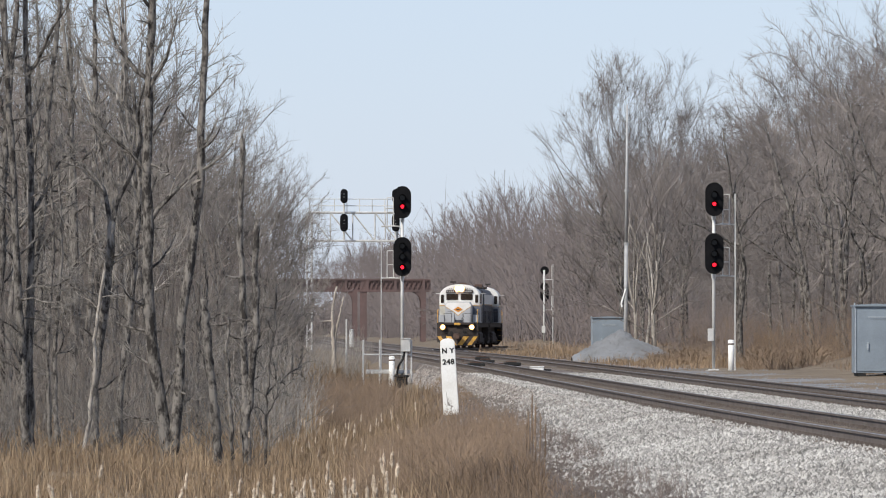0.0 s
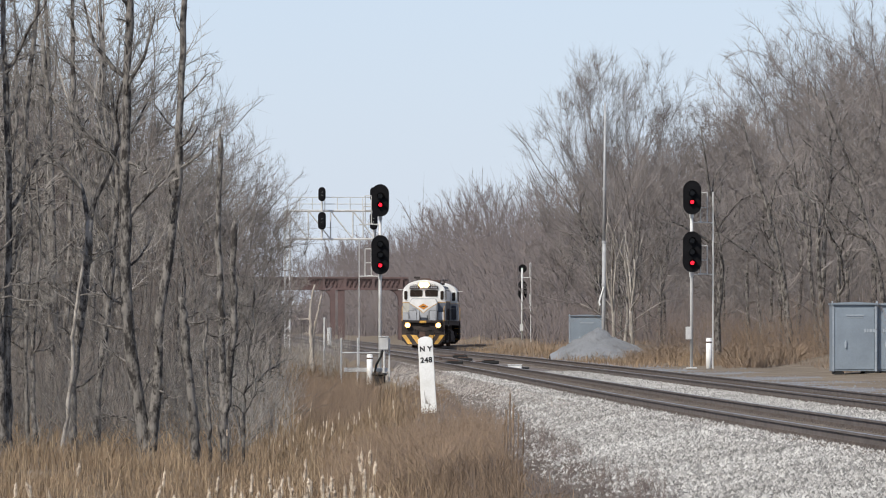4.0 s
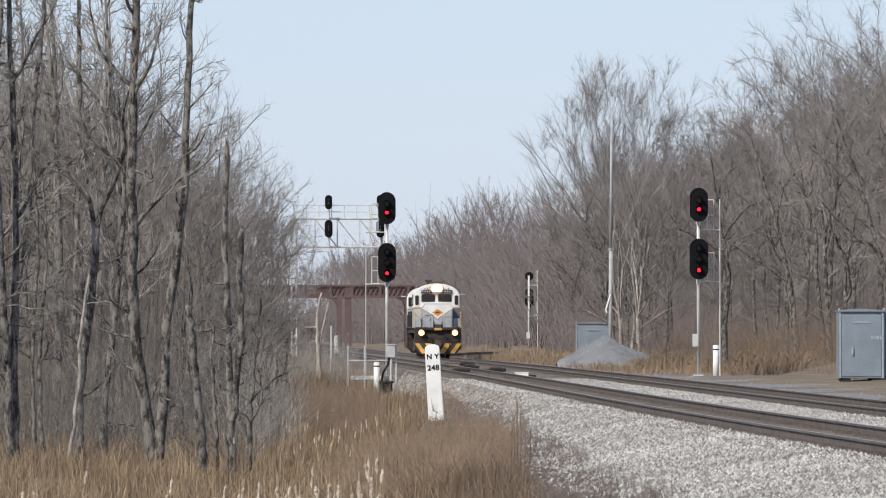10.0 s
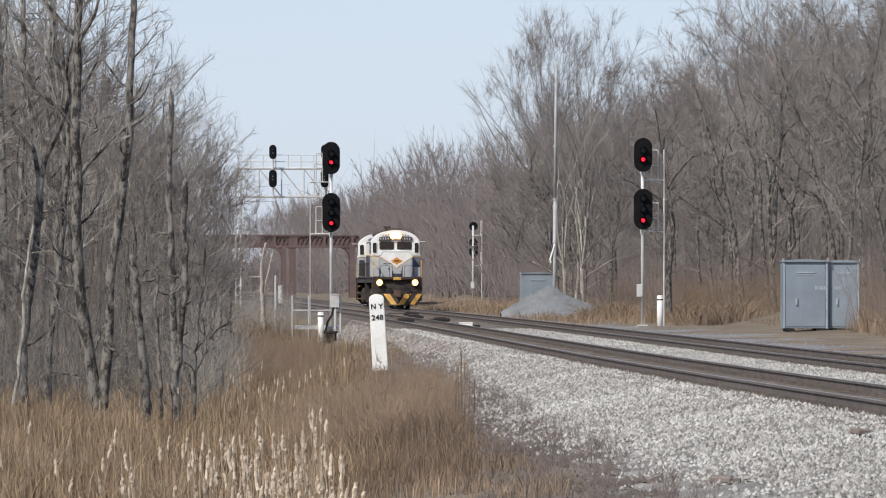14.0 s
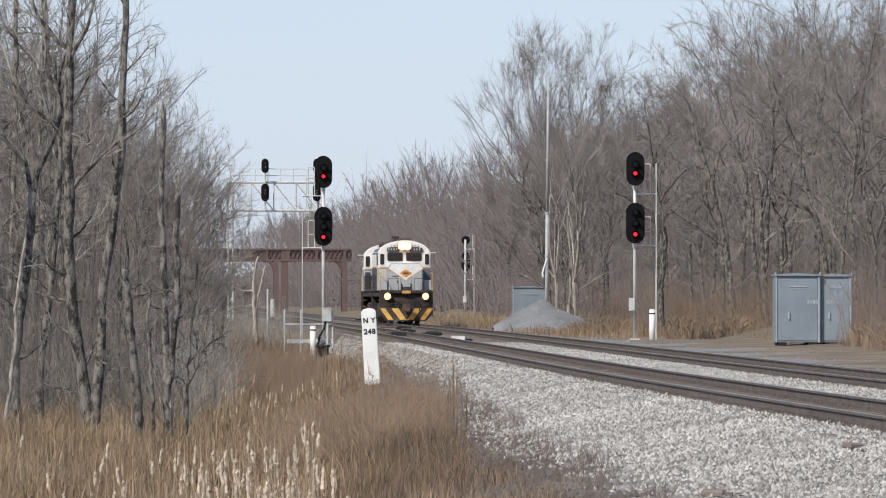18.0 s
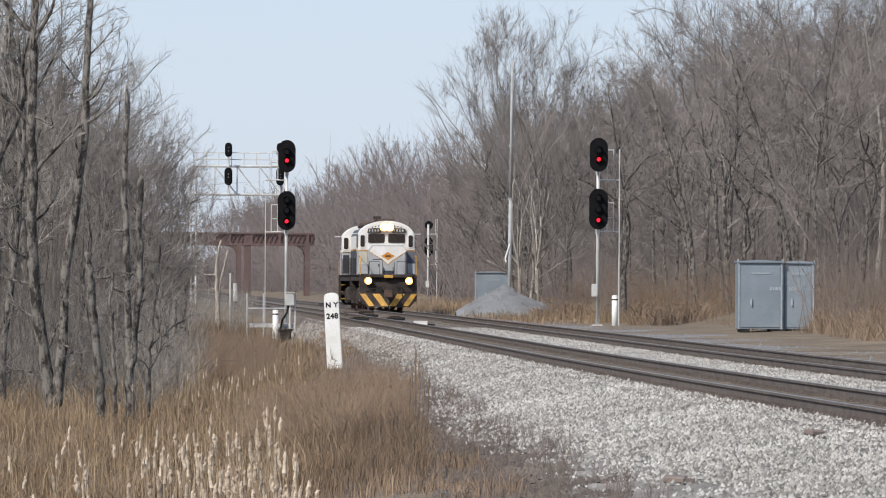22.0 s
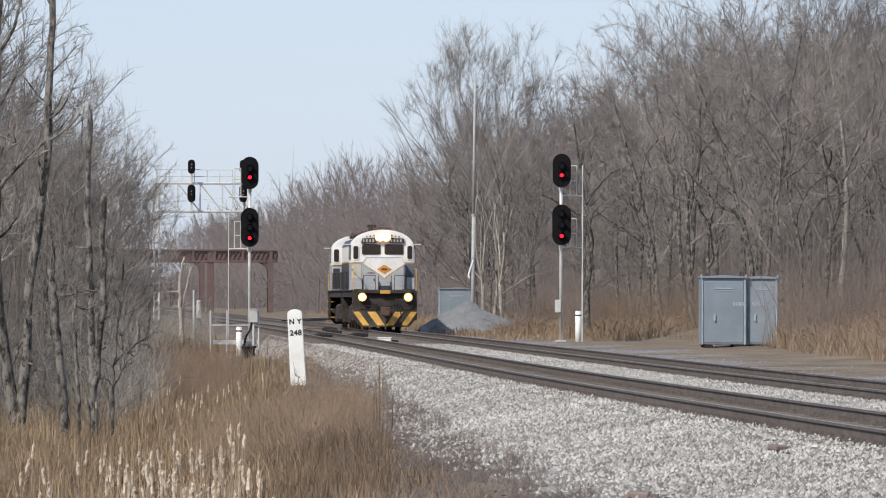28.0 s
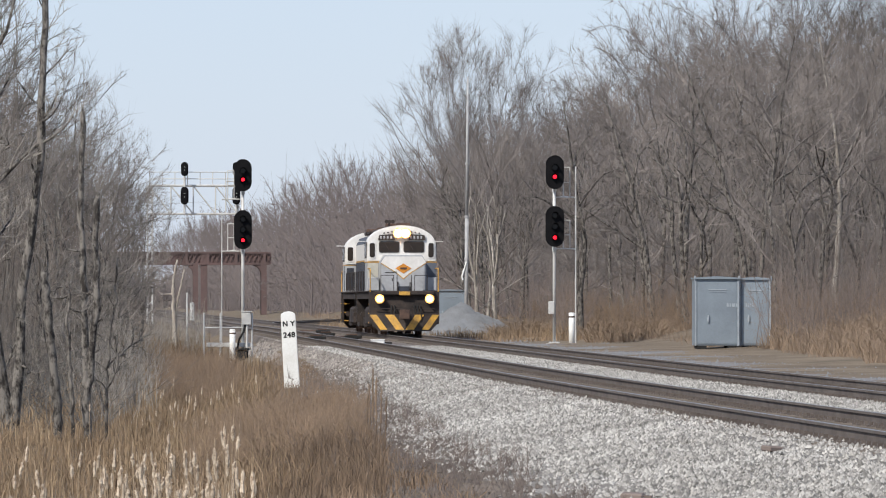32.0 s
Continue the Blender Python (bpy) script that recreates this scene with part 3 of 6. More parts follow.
def forked_tree(seed, height, girth, bole=0.3, leaders=3, depth=6, twigs=6, wide=0.5, crook=0.13, thick=1.0, low=4, far=False, skin=(BARK, TWIG), short=1.0, bendy=0.035, span=0.0):
    """Meshes of a bare broadleaf tree that forks again and again into a rounded crown."""
    rng = random.Random(seed)
    trunk, crown = Wood(), Wood()

    def aside(d, how):
        side = d.cross(Vector((rng.gauss(0, 1), rng.gauss(0, 1), rng.gauss(0, 1)))).normalized()
        return (d + side * how).normalized()

    def grow(p, d, length, r, level):
        heavy = level <= 2 and not far
        n = 4 if heavy else (1 if far else 2)
        pts = wander(rng, p, d, length, n, crook, 0.05)
        ends = 0.74
        (trunk if level <= 2 else crown).tube(pts, [r * (1 - (1 - ends) * i / n) for i in range(n + 1)], 5 if heavy else 3)
        if level >= 3:
            for _ in range(twigs):
                t = rng.random() * 0.999
                i = int(t * n)
                q = pts[i].lerp(pts[i + 1], t * n - i)
                along = (pts[i + 1] - pts[i]).normalized()
                l3 = height * 0.05 * rng.uniform(0.4, 1.25)
                crown.twig(q, q + aside(along, rng.uniform(0.4, 1.5)) * l3 + Vector((0, 0, 0.1 * l3)), 0.0055 * thick * rng.uniform(0.7, 1.3))
        e = pts[-1]
        full = span and (math.hypot(e.x, e.y) / (span * height)) ** 2 + max(0, (e.z / height - 0.55) / 0.45) ** 2 > 1
        if level == depth or (full and level > 2):
            return
        d2 = (pts[-1] - pts[-2]).normalized()
        thin = max(r * ends, 0.006 * thick)
        grow(pts[-1], aside(d2, rng.uniform(0.08, 0.28)), length * rng.uniform(0.78, 0.95), thin * 0.92, level + 1)
        grow(pts[-1], aside(d2, wide * rng.uniform(0.6, 1.5)), length * rng.uniform(0.58, 0.85), max(thin * 0.7, 0.006 * thick), level + 1)

    rise = height * bole
    stem = wander(rng, Vector((0, 0, -0.3)), Vector((0, 0, 1)), rise, 3 if far else 7, bendy, 0.04)
    k = len(stem) - 1
    trunk.tube(stem, [girth * (1.3 if i == 0 else 1 - 0.25 * i / k) * (1 if far else rng.uniform(0.92, 1.08)) for i in range(k + 1)], 4 if far else 8)
    first = (height - rise) / 3.9 * (6.0 / depth) ** 0.5
    for j in range(leaders):
        turn = 2 * math.pi * (j + 0.4 * rng.random()) / leaders
        out = wide * rng.uniform(0.5, 1.1) * (0.3 if j == 0 else 1)
        grow(stem[-1] if j < 2 else stem[-2], Vector((math.cos(turn) * out, math.sin(turn) * out, 1)).normalized(), first * rng.uniform(0.85, 1.1), girth * rng.uniform(0.42, 0.62), 1)
    for j in range(low):
        turn, i = rng.uniform(0, 6.28), rng.randrange(k // 2, k)
        grow(stem[i].lerp(stem[i + 1], rng.random()), Vector((math.cos(turn), math.sin(turn), rng.uniform(0.3, 1.1))).normalized(), short * first * rng.uniform(0.5, 0.8), girth * rng.uniform(0.16, 0.3), 2 if depth < 6 else 3)
    top = max(v.z for v in crown.v) / height
    for w in (trunk, crown):
        w.v = [v / top for v in w.v]
    return (mesh_of("trunk", trunk.v, trunk.f, skin[0], True), mesh_of("crown", crown.v, crown.f, skin[1]))


def tree(name, meshes, m, label, group="", scale=1.0):
    root = thing(name, m, label, "tree", group)
    root.scale = (scale, scale, scale)
    for n, me in zip(("trunk", "crown"), meshes):
        put(new(n, me), root)
    return root


def joined_trees(name, meshes, spots, label):
    """Many far trees as one piece of stuff."""
    vs, ts, base = [], [], 0
    packs = []
    for pair in meshes:
        for me in pair:
            me.calc_loop_triangles()
        v = [np.array([u.co[:] for u in me.vertices]) for me in pair]
        t = [np.array([q.vertices[:] for q in me.loop_triangles]) for me in pair]
        packs.append((np.concatenate(v), np.concatenate([t[0], t[1] + len(v[0])])))
    for i, (x, y, z, s, turn) in enumerate(spots):
        v, t = packs[i % len(packs)]
        c, sn = math.cos(turn), math.sin(turn)
        w = np.stack([v[:, 0] * c - v[:, 1] * sn, v[:, 0] * sn + v[:, 1] * c, v[:, 2]], -1) * s + np.array([x, y, z])
        vs.append(w)
        ts.append(t + base)
        base += len(v)
    return tagged(new(name, tri_mesh(name, np.concatenate(vs), np.concatenate(ts), FARTWIG)), label, "woods", kind="stuff")


# ---- signals ----
def signal_head(parent, x, y, z, w, h, lamp_at, name="signal_head", facing=-1, lit=True):
    """A black oval background with hooded lenses; facing -1 looks towards -y."""
    head = part(name, slab([(a, b) for a, b in oval(w, h, 10)], -0.03, 0.03, 0.012), BLACK, parent, "black oval signal head with hooded lenses", pose(x, y, z))
    if facing > 0:
        head.matrix_basis = pose(x, y, z, 0, 0, 180)
    part("housing", slab([(a, b) for a, b in oval(w * 0.62, h * 0.86, 8)], 0.03, 0.3, 0.03), BLACK, head)
    n = 3 if h > 1.45 else 2
    for i in range(n):
        zz = (i - (n - 1) / 2) * h * 0.27
        lens = bmesh.new()
        on = lit and i == lamp_at
        rod(lens, (0, -0.045, zz), (0, -0.03, zz), 0.075 if on else 0.105, 16)
        part("lens", lens, REDLAMP if on else DARKLENS, head, "glowing red signal lens" if on else "")
        hood = bmesh.new()
        ring = [(0.15 * math.cos(t), 0.15 * math.sin(t)) for t in np.linspace(-0.5, math.pi + 0.5, 14)]
        a = [hood.verts.new((p, -0.03, q + zz)) for p, q in ring]
        b = [hood.verts.new((p * 0.97, -0.33 + 0.1 * (1 - q / 0.15) / 2, q + zz)) for p, q in ring]
        a2 = [hood.verts.new((p * 0.93, -0.03, q * 0.93 + zz)) for p, q in ring]
        b2 = [hood.verts.new((p * 0.9, -0.33 + 0.1 * (1 - q / 0.15) / 2, q * 0.93 + zz)) for p, q in ring]
        for j in range(len(ring) - 1):
            hood.faces.new((a[j], b[j], b[j + 1], a[j + 1]))
            hood.faces.new((a2[j], a2[j + 1], b2[j + 1], b2[j]))
            hood.faces.new((b[j], b2[j], b2[j + 1], b[j + 1]))
        part("hood", hood, BLACK, head, smooth=True)
    part("bracket", rods(((0, 0.2, -0.1), (0, 0.42, -0.1)), ((0, 0.2, 0.2), (0, 0.42, 0.2)), r=0.035), GALV, head)
    return head


def ladder(parent, x, y, z0, z1, depth=0.36, r=0.018):
    lad = part("ladder", rods(((x, y, z0), (x, y, z1)), ((x, y + depth, z0), (x, y + depth, z1)), r=r), SILVER, parent, "pale steel ladder")
    bm = bmesh.new()
    for i in range(int((z1 - z0) / 0.3)):
        rod(bm, (x, y, z0 + 0.15 + 0.3 * i), (x, y + depth, z0 + 0.15 + 0.3 * i), 0.012, 5)
    part("rungs", bm, SILVER, lad)
    return lad


def signal_mast(x, y, base, low, high, side, top, label):
    """A two-headed mast signal with a ladder and small work platforms; side: where the ladder stands."""
    s = thing("signal_mast", pose(x, y, base), label, "railway signal", "mast signals")
    low, high = low - base, high - base
    mast = bmesh.new()
    rod(mast, (0, 0.42, 0), (0, 0.42, high + 0.25), 0.065, 10)
    part("mast", mast, SILVER, s, "silver painted tubular steel mast", smooth=True)
    for z in (low - 0.98, high - 0.78):
        collar = bmesh.new()
        rod(collar, (0, 0.42, z), (0, 0.42, z + 0.22), 0.09, 10)
        part("collar", collar, SILVER, s)
    part("base_plate", boxes((-0.2, 0.2, 0.22, 0.62, 0, 0.05), bevel=0.01), SILVER, s)
    part("foundation", boxes((-0.32, 0.32, 0.1, 0.74, -0.6, 0.0), bevel=0.02), CONCRETE, s, "concrete footing")
    signal_head(s, 0, 0, low, 0.74, 1.62, 0)
    signal_head(s, 0, 0, high, 0.72, 1.34, 0)
    lx = side * 0.86
    ladder(s, lx, 0.5, 0.0, top - base)
    for z, tall in ((low - 0.9, 1.15), (high - 1.0, 1.2)):
        a, b = side * 0.28, side * 0.62
        part("work_platform", rods(((a, 0.5, z + 0.05), (lx, 0.5, z)), ((a, 0.9, z + 0.05), (lx, 0.9, z)), ((b, 0.5, z), (b, 0.5, z + tall)), ((a + 0.08 * side, 0.5, z), (a + 0.08 * side, 0.5, z + tall)),
             ((b, 0.5, z + tall), (a + 0.08 * side, 0.5, z + tall)), ((b, 0.5, z + tall / 2), (a + 0.08 * side, 0.5, z + tall / 2)), ((0, 0.42, z + 0.02), (lx, 0.5, z + 0.02)), r=0.022), SILVER, s, "small pale steel work platform with guard rail")
    return s


SIG_L = signal_mast(4.41, 302.3, -0.95, 4.38, 6.62, -1, 5.1, "silver mast signal with two black oval heads showing red")
SIG_R = signal_mast(16.5, 288.9, -0.22, 4.38, 6.52, 1, 6.75, "silver mast signal beside the gravel strip, two heads showing red")
part("junction_box", boxes((-0.12, 0.12, 0.22, 0.36, 1.15, 1.65), bevel=0.015), SILVER, SIG_R, "grey junction box", pose(-0.12, 0, 0))


def signal_platform():
    """The steel landing at the foot of the mast on the marsh side, with its box, cable and vent."""
    g = lambda px: (px - 712) / 43.0
    z = lambda py: 1.4 - (py - 583) / 43.0
    s = thing("signal_landing", pose(4.41, 301.9, 0), "pale steel landing with guard rails at the signal's foot", "platform")
    part("deck", boxes((g(648), g(728), 0, 1.0, z(662), z(655)), bevel=0.01), GALV, s, "grey steel grating deck")
    for px in (643, 672, 728):
        part("post", rods(((g(px), 0.02, z(690 if px < 700 else 688)), (g(px), 0.02, z(602))), r=0.035), GALV, s)
    part("guard_rail", rods(((g(643), 0.02, z(628)), (g(728), 0.02, z(628))), ((g(728), 0.02, z(628)), (g(728), 0.95, z(628))), ((g(643), 0.95, z(628)), (g(728), 0.95, z(628))), r=0.025), GALV, s)
    part("back_post", rods(((g(643), 0.95, -1.3), (g(643), 0.95, z(602))), r=0.03), GALV, s)
    b = thing("equipment_box", pose(g(718) + 4.41, 301.8, z(623)), "grey steel equipment box on the signal mast", "junction box")
    part("case", boxes((-0.19, 0.19, -0.12, 0.12, 0, 0.52), bevel=0.02), SILVER, b)
    part("lid", boxes((-0.22, 0.22, -0.15, 0.15, 0.52, 0.56), bevel=0.01), SILVER, b)
    part("cable", chain([(-0.05, 0, 0), (-0.12, -0.02, -0.3), (-0.3, -0.02, -0.6), (-0.38, 0, -1.0), (-0.33, 0, -1.5)], 0.045), CABLE, b, "thick black cable")
    part("stand", rods(((0.02, 0, 0), (0.02, 0, -1.3)), r=0.05), GALV, b)
    d = thing("cable_drum", pose(g(709) + 4.41, 301.7, z(695)), "dark cable pedestal below the landing", "pedestal")
    part("body", boxes((-0.3, 0.28, -0.2, 0.2, 0, 0.62), bevel=0.05), CABLE, d)
    part("cap", boxes((-0.36, 0.34, -0.25, 0.25, 0.62, 0.72), bevel=0.03), CABLE, d)


signal_platform()


def vent_pipe(x, y, z, h, r, label):
    v = thing("vent_pipe", pose(x, y, z), label, "pipe", "white pipes")
    bm = bmesh.new()
    rod(bm, (0, 0, -0.2), (0, 0, h), r, 14)
    part("pipe", bm, WHITEP, v, smooth=True)
    bm = bmesh.new()
    rod(bm, (0, 0, h - 0.16), (0, 0, h - 0.1), r * 1.06, 14)
    part("band", bm, RUST, v, "rust-stained band")
    bm = bmesh.new()
    rod(bm, (0, 0, h), (0, 0, h + 0.04), r * 1.12, 14, r * 0.7)
    part("cap", bm, WHITEP, v)


vent_pipe(17.15, 288.7, -0.25, 1.2, 0.115, "white painted upright pipe beside the mast signal")
vent_pipe(4.41 - 19 / 43, 301.5, -1.05, 1.3, 0.12, "white painted upright pipe beside the signal landing")


# ---- far cantilever signal bridge ----
def cantilever():
    Y, k = 666.7, 19.5
    X = lambda px: (px - 522.2) / k
    Z = lambda py: 1.4 - (py - 583) / k
    s = thing("signal_gantry", pose(0, Y, 0), "pale steel cantilever signal bridge reaching over the tracks", "signal bridge")
    x0, x1, zt, zb = X(545), X(703), Z(377), Z(427)
    for dy in (0, 1.2):
        part("post", rods(((x0 - 0.1, dy, -0.6), (x0 - 0.1, dy, zt)), ((x0 + 0.35, dy, -0.6), (x0 + 0.35, dy, zt)), r=0.09), SILVER, s)
        part("chord", rods(((x0, dy, zt), (x1, dy, zt)), r=0.10), SILVER, s)
        part("chord", rods(((x0, dy, zb), (x1, dy, zb)), r=0.10), SILVER, s)
        for i in range(4):
            a, b = x0 + (x1 - x0) * i / 4, x0 + (x1 - x0) * (i + 1) / 4
            part("upright", rods(((b, dy, zb), (b, dy, zt)), r=0.06), SILVER, s)
            part("diagonal", rods(((a, dy, zt), (b, dy, zb)), r=0.06), SILVER, s)
    lace = []
    for i in range(16):
        z = -0.5 + i * (zt + 0.4) / 16
        lace += [((x0 - 0.1, 0, z), (x0 + 0.35, 0, z + 0.5)), ((x0 - 0.1, 0, z + 0.5), (x0 - 0.1, 1.2, z + 0.1))]
    part("lacing", rods(*lace, r=0.035), SILVER, s)
    part("cross_tie", rods(*[((x0 + (x1 - x0) * i / 4, 0, z), (x0 + (x1 - x0) * i / 4, 1.2, z)) for i in range(5) for z in (zt, zb)], r=0.04), SILVER, s)
    part("walkway", boxes((x0, x1, 1.25, 2.0, zb + 0.02, zb + 0.07)), GALV, s)
    zr = Z(353)
    part("guard_rail", rods(((x0 + 0.1, 0, zr), (x1, 0, zr)), ((x0 + 0.1, 0, (zr + zt) / 2), (x1, 0, (zr + zt) / 2)), *[((x0 + 0.1 + (x1 - x0 - 0.1) * i / 7, 0, zt), (x0 + 0.1 + (x1 - x0 - 0.1) * i / 7, 0, zr)) for i in range(8)], r=0.04), SILVER, s)
    part("end_cage", rods(((x1, 0, zb), (x1 + 0.8, 0.4, zb - 0.5)), ((x1, 0, zb), (x1, 0, zr)), ((x1 - 1.1, 0, zb), (x1 - 1.1, 0, zt + 0.4)), ((x1 - 1.1, 0, zt + 0.4), (x1, 0, zt + 0.4)), r=0.06), SILVER, s)
    for px in (608.5, 700):
        part("head_mast", rods(((X(px), -0.3, Z(425)), (X(px), -0.3, Z(345))), r=0.10), SILVER, s)
        signal_head(s, X(px), -0.75, Z(395), 0.72, 1.62, 0, facing=1, lit=False)
        signal_head(s, X(px), -0.75, Z(348), 0.66, 1.3, 0, facing=1, lit=False)


cantilever()


def away_signal():
    """A two-headed mast for the branch, seen from behind."""
    Y, k = 619.0, 21.0
    Z = lambda py: 1.4 - (py - 583) / k
    s = thing("branch_signal", pose((963 - 522.2) / k, Y, -0.3), "silver mast signal seen from behind beside the branch track", "railway signal")
    bm = bmesh.new()
    rod(bm, (0, 0, 0), (0, 0, Z(478) + 0.3), 0.085, 8)
    part("mast", bm, SILVER, s, smooth=True)
    signal_head(s, 0.05, 0.45, Z(517) + 0.3, 0.72, 1.62, 0, facing=1, lit=False)
    bm = bmesh.new()
    rod(bm, (0, -0.05, Z(479) + 0.3), (0, 0.35, Z(479) + 0.3), 0.36, 14)
    part("round_head", bm, BLACK, s, "black round signal head", pose(0.05, 0.1, 0))
    part("case", boxes((-0.2, 0.12, -0.2, 0.1, Z(590) + 0.3, Z(578) + 0.3), bevel=0.03), SILVER, s)
    ladder(s, 0.75, 0.0, 0, Z(468) + 0.3, r=0.03)
    z1, z2 = Z(495) + 0.3, Z(549) + 0.3
    part("work_platform", rods(((0, 0, z1), (0.75, 0, z1)), ((0.62, 0, z1), (0.62, 0, z1 + 1.2)), ((0, 0, z2), (0.75, 0, z2)), ((0.62, 0, z2), (0.62, 0, z2 + 1.2)), r=0.03), SILVER, s)


away_signal()


# ---- overbridge ----
def overbridge():
    Y, k = 890.4, 14.6
    X = lambda px: (px - 522.2) / k
    Z = lambda py: 1.4 - (py - 583) / k
    b = thing("overbridge", pose(0, Y, 0), "old rust-red lattice girder road bridge over the tracks", "bridge")
    x0, x1, zt, zb = X(400), X(762), Z(494), Z(517)
    for dy in (0.0, 6.0):
        g = part("girder", boxes((x0, x1, dy, dy + 0.3, zt - 0.22, zt), (x0, x1, dy, dy + 0.3, zb, zb + 0.25)), BRIDGE, b, "rust-red lattice girder")
        px = [402, 455, 510, 565, 612, 650, 700, 750]
        for p in px:
            part("stiffener", boxes((X(p) - 0.16, X(p) + 0.16, dy + 0.03, dy + 0.27, zb + 0.25, zt - 0.22)), BRIDGE, g)
        lat = []
        n = 44
        for i in range(n):
            a, c = x0 + (x1 - x0) * i / n, x0 + (x1 - x0) * (i + 1) / n
            lat += [((a, dy + 0.1, zb + 0.2), (c, dy + 0.1, zt - 0.2)), ((a, dy + 0.13, zt - 0.2), (c, dy + 0.13, zb + 0.2))]
        part("lattice", rods(*lat, r=0.055, sides=4), BRIDGE, g)
    part("web_plate", boxes((x0, x1, 0.25, 0.3, zb + 0.1, zt - 0.1)), BRIDGE, b, "rust-red plate behind the lattice")
    part("deck", boxes((x0, x1, 0.4, 5.95, zb + 0.3, zb + 0.6)), BRIDGE, b)
    for p, w in ((503, 0.55), (628, 0.6), (749, 0.65)):
        for dy in (0.0, 5.6):
            x = X(p)
            col = part("column", boxes((x - w / 2, x + w / 2, dy, dy + 0.6, -0.7, zb)), BRIDGE, b, "rust-red steel bridge column")
            arc = [(x - w / 2 - 1.25 * (1 - math.sin(t)), zb - 1.25 * (1 - math.cos(t))) for t in np.linspace(0, math.pi / 2, 7)]
            out = [(x - w / 2, zb)] + arc
            part("knee_brace", slab(out, dy + 0.1, dy + 0.4), BRIDGE, col)
    part("pier_panel", boxes((X(637), X(649), 0.1, 0.5, -0.7, zt)), BRIDGE, b, "broad riveted steel pier panel")


overbridge()


# ---- cabinets, poles, milepost ----
def bars(parent, x, y, z, widths, h, mat, gap=0.03):
    bm = bmesh.new()
    for w in widths:
        box(bm, x, x + w, y - 0.006, y, z, z + h)
        x += w + gap
    part("lettering", bm, mat, parent, "white painted marking")


def cabinet_unit(x, y, z, w, d, h, turn, label, marks=()):
    c = thing("relay_cabinet", pose(x, y, z, 0, 0, turn), label, "relay cabinet", "trackside cabinets")
    part("body", boxes((0, w, 0, d, 0.16, h), bevel=0.015), CASE, c)
    part("roof", slab([(-0.04, h), (w + 0.04, h), (w + 0.04, h + 0.05), (w / 2, h + 0.10), (-0.04, h + 0.05)], -0.08, d + 0.05), CASE, c, "low pitched sheet steel roof")
    door = part("door", boxes((0.06, w - 0.06, -0.025, 0.0, 0.22, h - 0.12), bevel=0.008), CASE, c)
    part("handle", boxes((w * 0.28, w * 0.28 + 0.04, -0.08, -0.025, 0.95, 1.2), (w * 0.28 - 0.02, w * 0.28 + 0.06, -0.045, -0.025, 1.0, 1.14)), CASETRIM, door, "pale steel door handle")
    part("vent_louvre", boxes((w * 0.3, w * 0.72, -0.045, -0.025, h - 0.38, h - 0.34), (w * 0.32, w * 0.70, -0.04, -0.025, h - 0.44, h - 0.42)), CASETRIM, door)
    for x0, x1, lug in ((w - 0.05, w + 0.015, w), (-0.015, 0.03, -0.05)):
        part("edge_trim", boxes((x0, x1, -0.03, 0.0, 0.16, h)), CASETRIM, c, "pale corner trim")
        part("lifting_lug", boxes((lug, lug + 0.05, -0.03, 0.03, h - 0.05, h + 0.12)), CASETRIM, c)
    for a in (0.08, w - 0.38):
        part("skid", boxes((a, a + 0.3, 0.02, d - 0.02, 0.0, 0.15)), CABLE, c, "dark skid")
    if marks:
        bars(c, w * marks[0], -0.028, 1.48, marks[1], 0.12, CASETRIM)
    return c


cabinet_unit(19.0, 248.9, -0.24, 1.47, 1.6, 2.42, 0, "blue-grey steel relay cabinet on dark skids by the gravel strip", (0.72, (0.07, 0.05, 0.10, 0.05)))
cabinet_unit(20.52, 249.1, -0.24, 1.04, 1.6, 2.40, -6, "narrow blue-grey steel relay cabinet beside a wider one", (0.2, (0.04, 0.05, 0.04, 0.05)))
cabinet_unit((1048 - 522.2) / 30.4, 427.6, -0.3, 1.95, 1.8, 2.35, 0, "blue-grey steel hut behind the gravel pile")


def utility_pole():
    k = 32.5
    p = thing("utility_pole", pose((1107 - 522.2) / k, 400.0, -0.3, 0, 0.4, 0), "tall slender grey steel pole behind the gravel pile", "pole")
    bm = bmesh.new()
    rod(bm, (0, 0, 0), (0, 0, 6.3), 0.11, 12, 0.10)
    rod(bm, (0, 0, 6.3), (0, 0, 13.95), 0.095, 12, 0.055)
    part("shaft", bm, POLE, p, smooth=True)
    for z in (4.0, 6.3, 9.2):
        bm = bmesh.new()
        rod(bm, (0, 0, z), (0, 0, z + 0.12), 0.13, 12)
        part("clamp", bm, POLE, p)
    part("fitting", rods(((0, -0.1, 3.9), (-0.25, -0.1, 3.1)), ((-0.25, -0.1, 3.1), (-0.2, -0.1, 2.9)), r=0.05), WHITEP, p, "white fitting")


utility_pole()


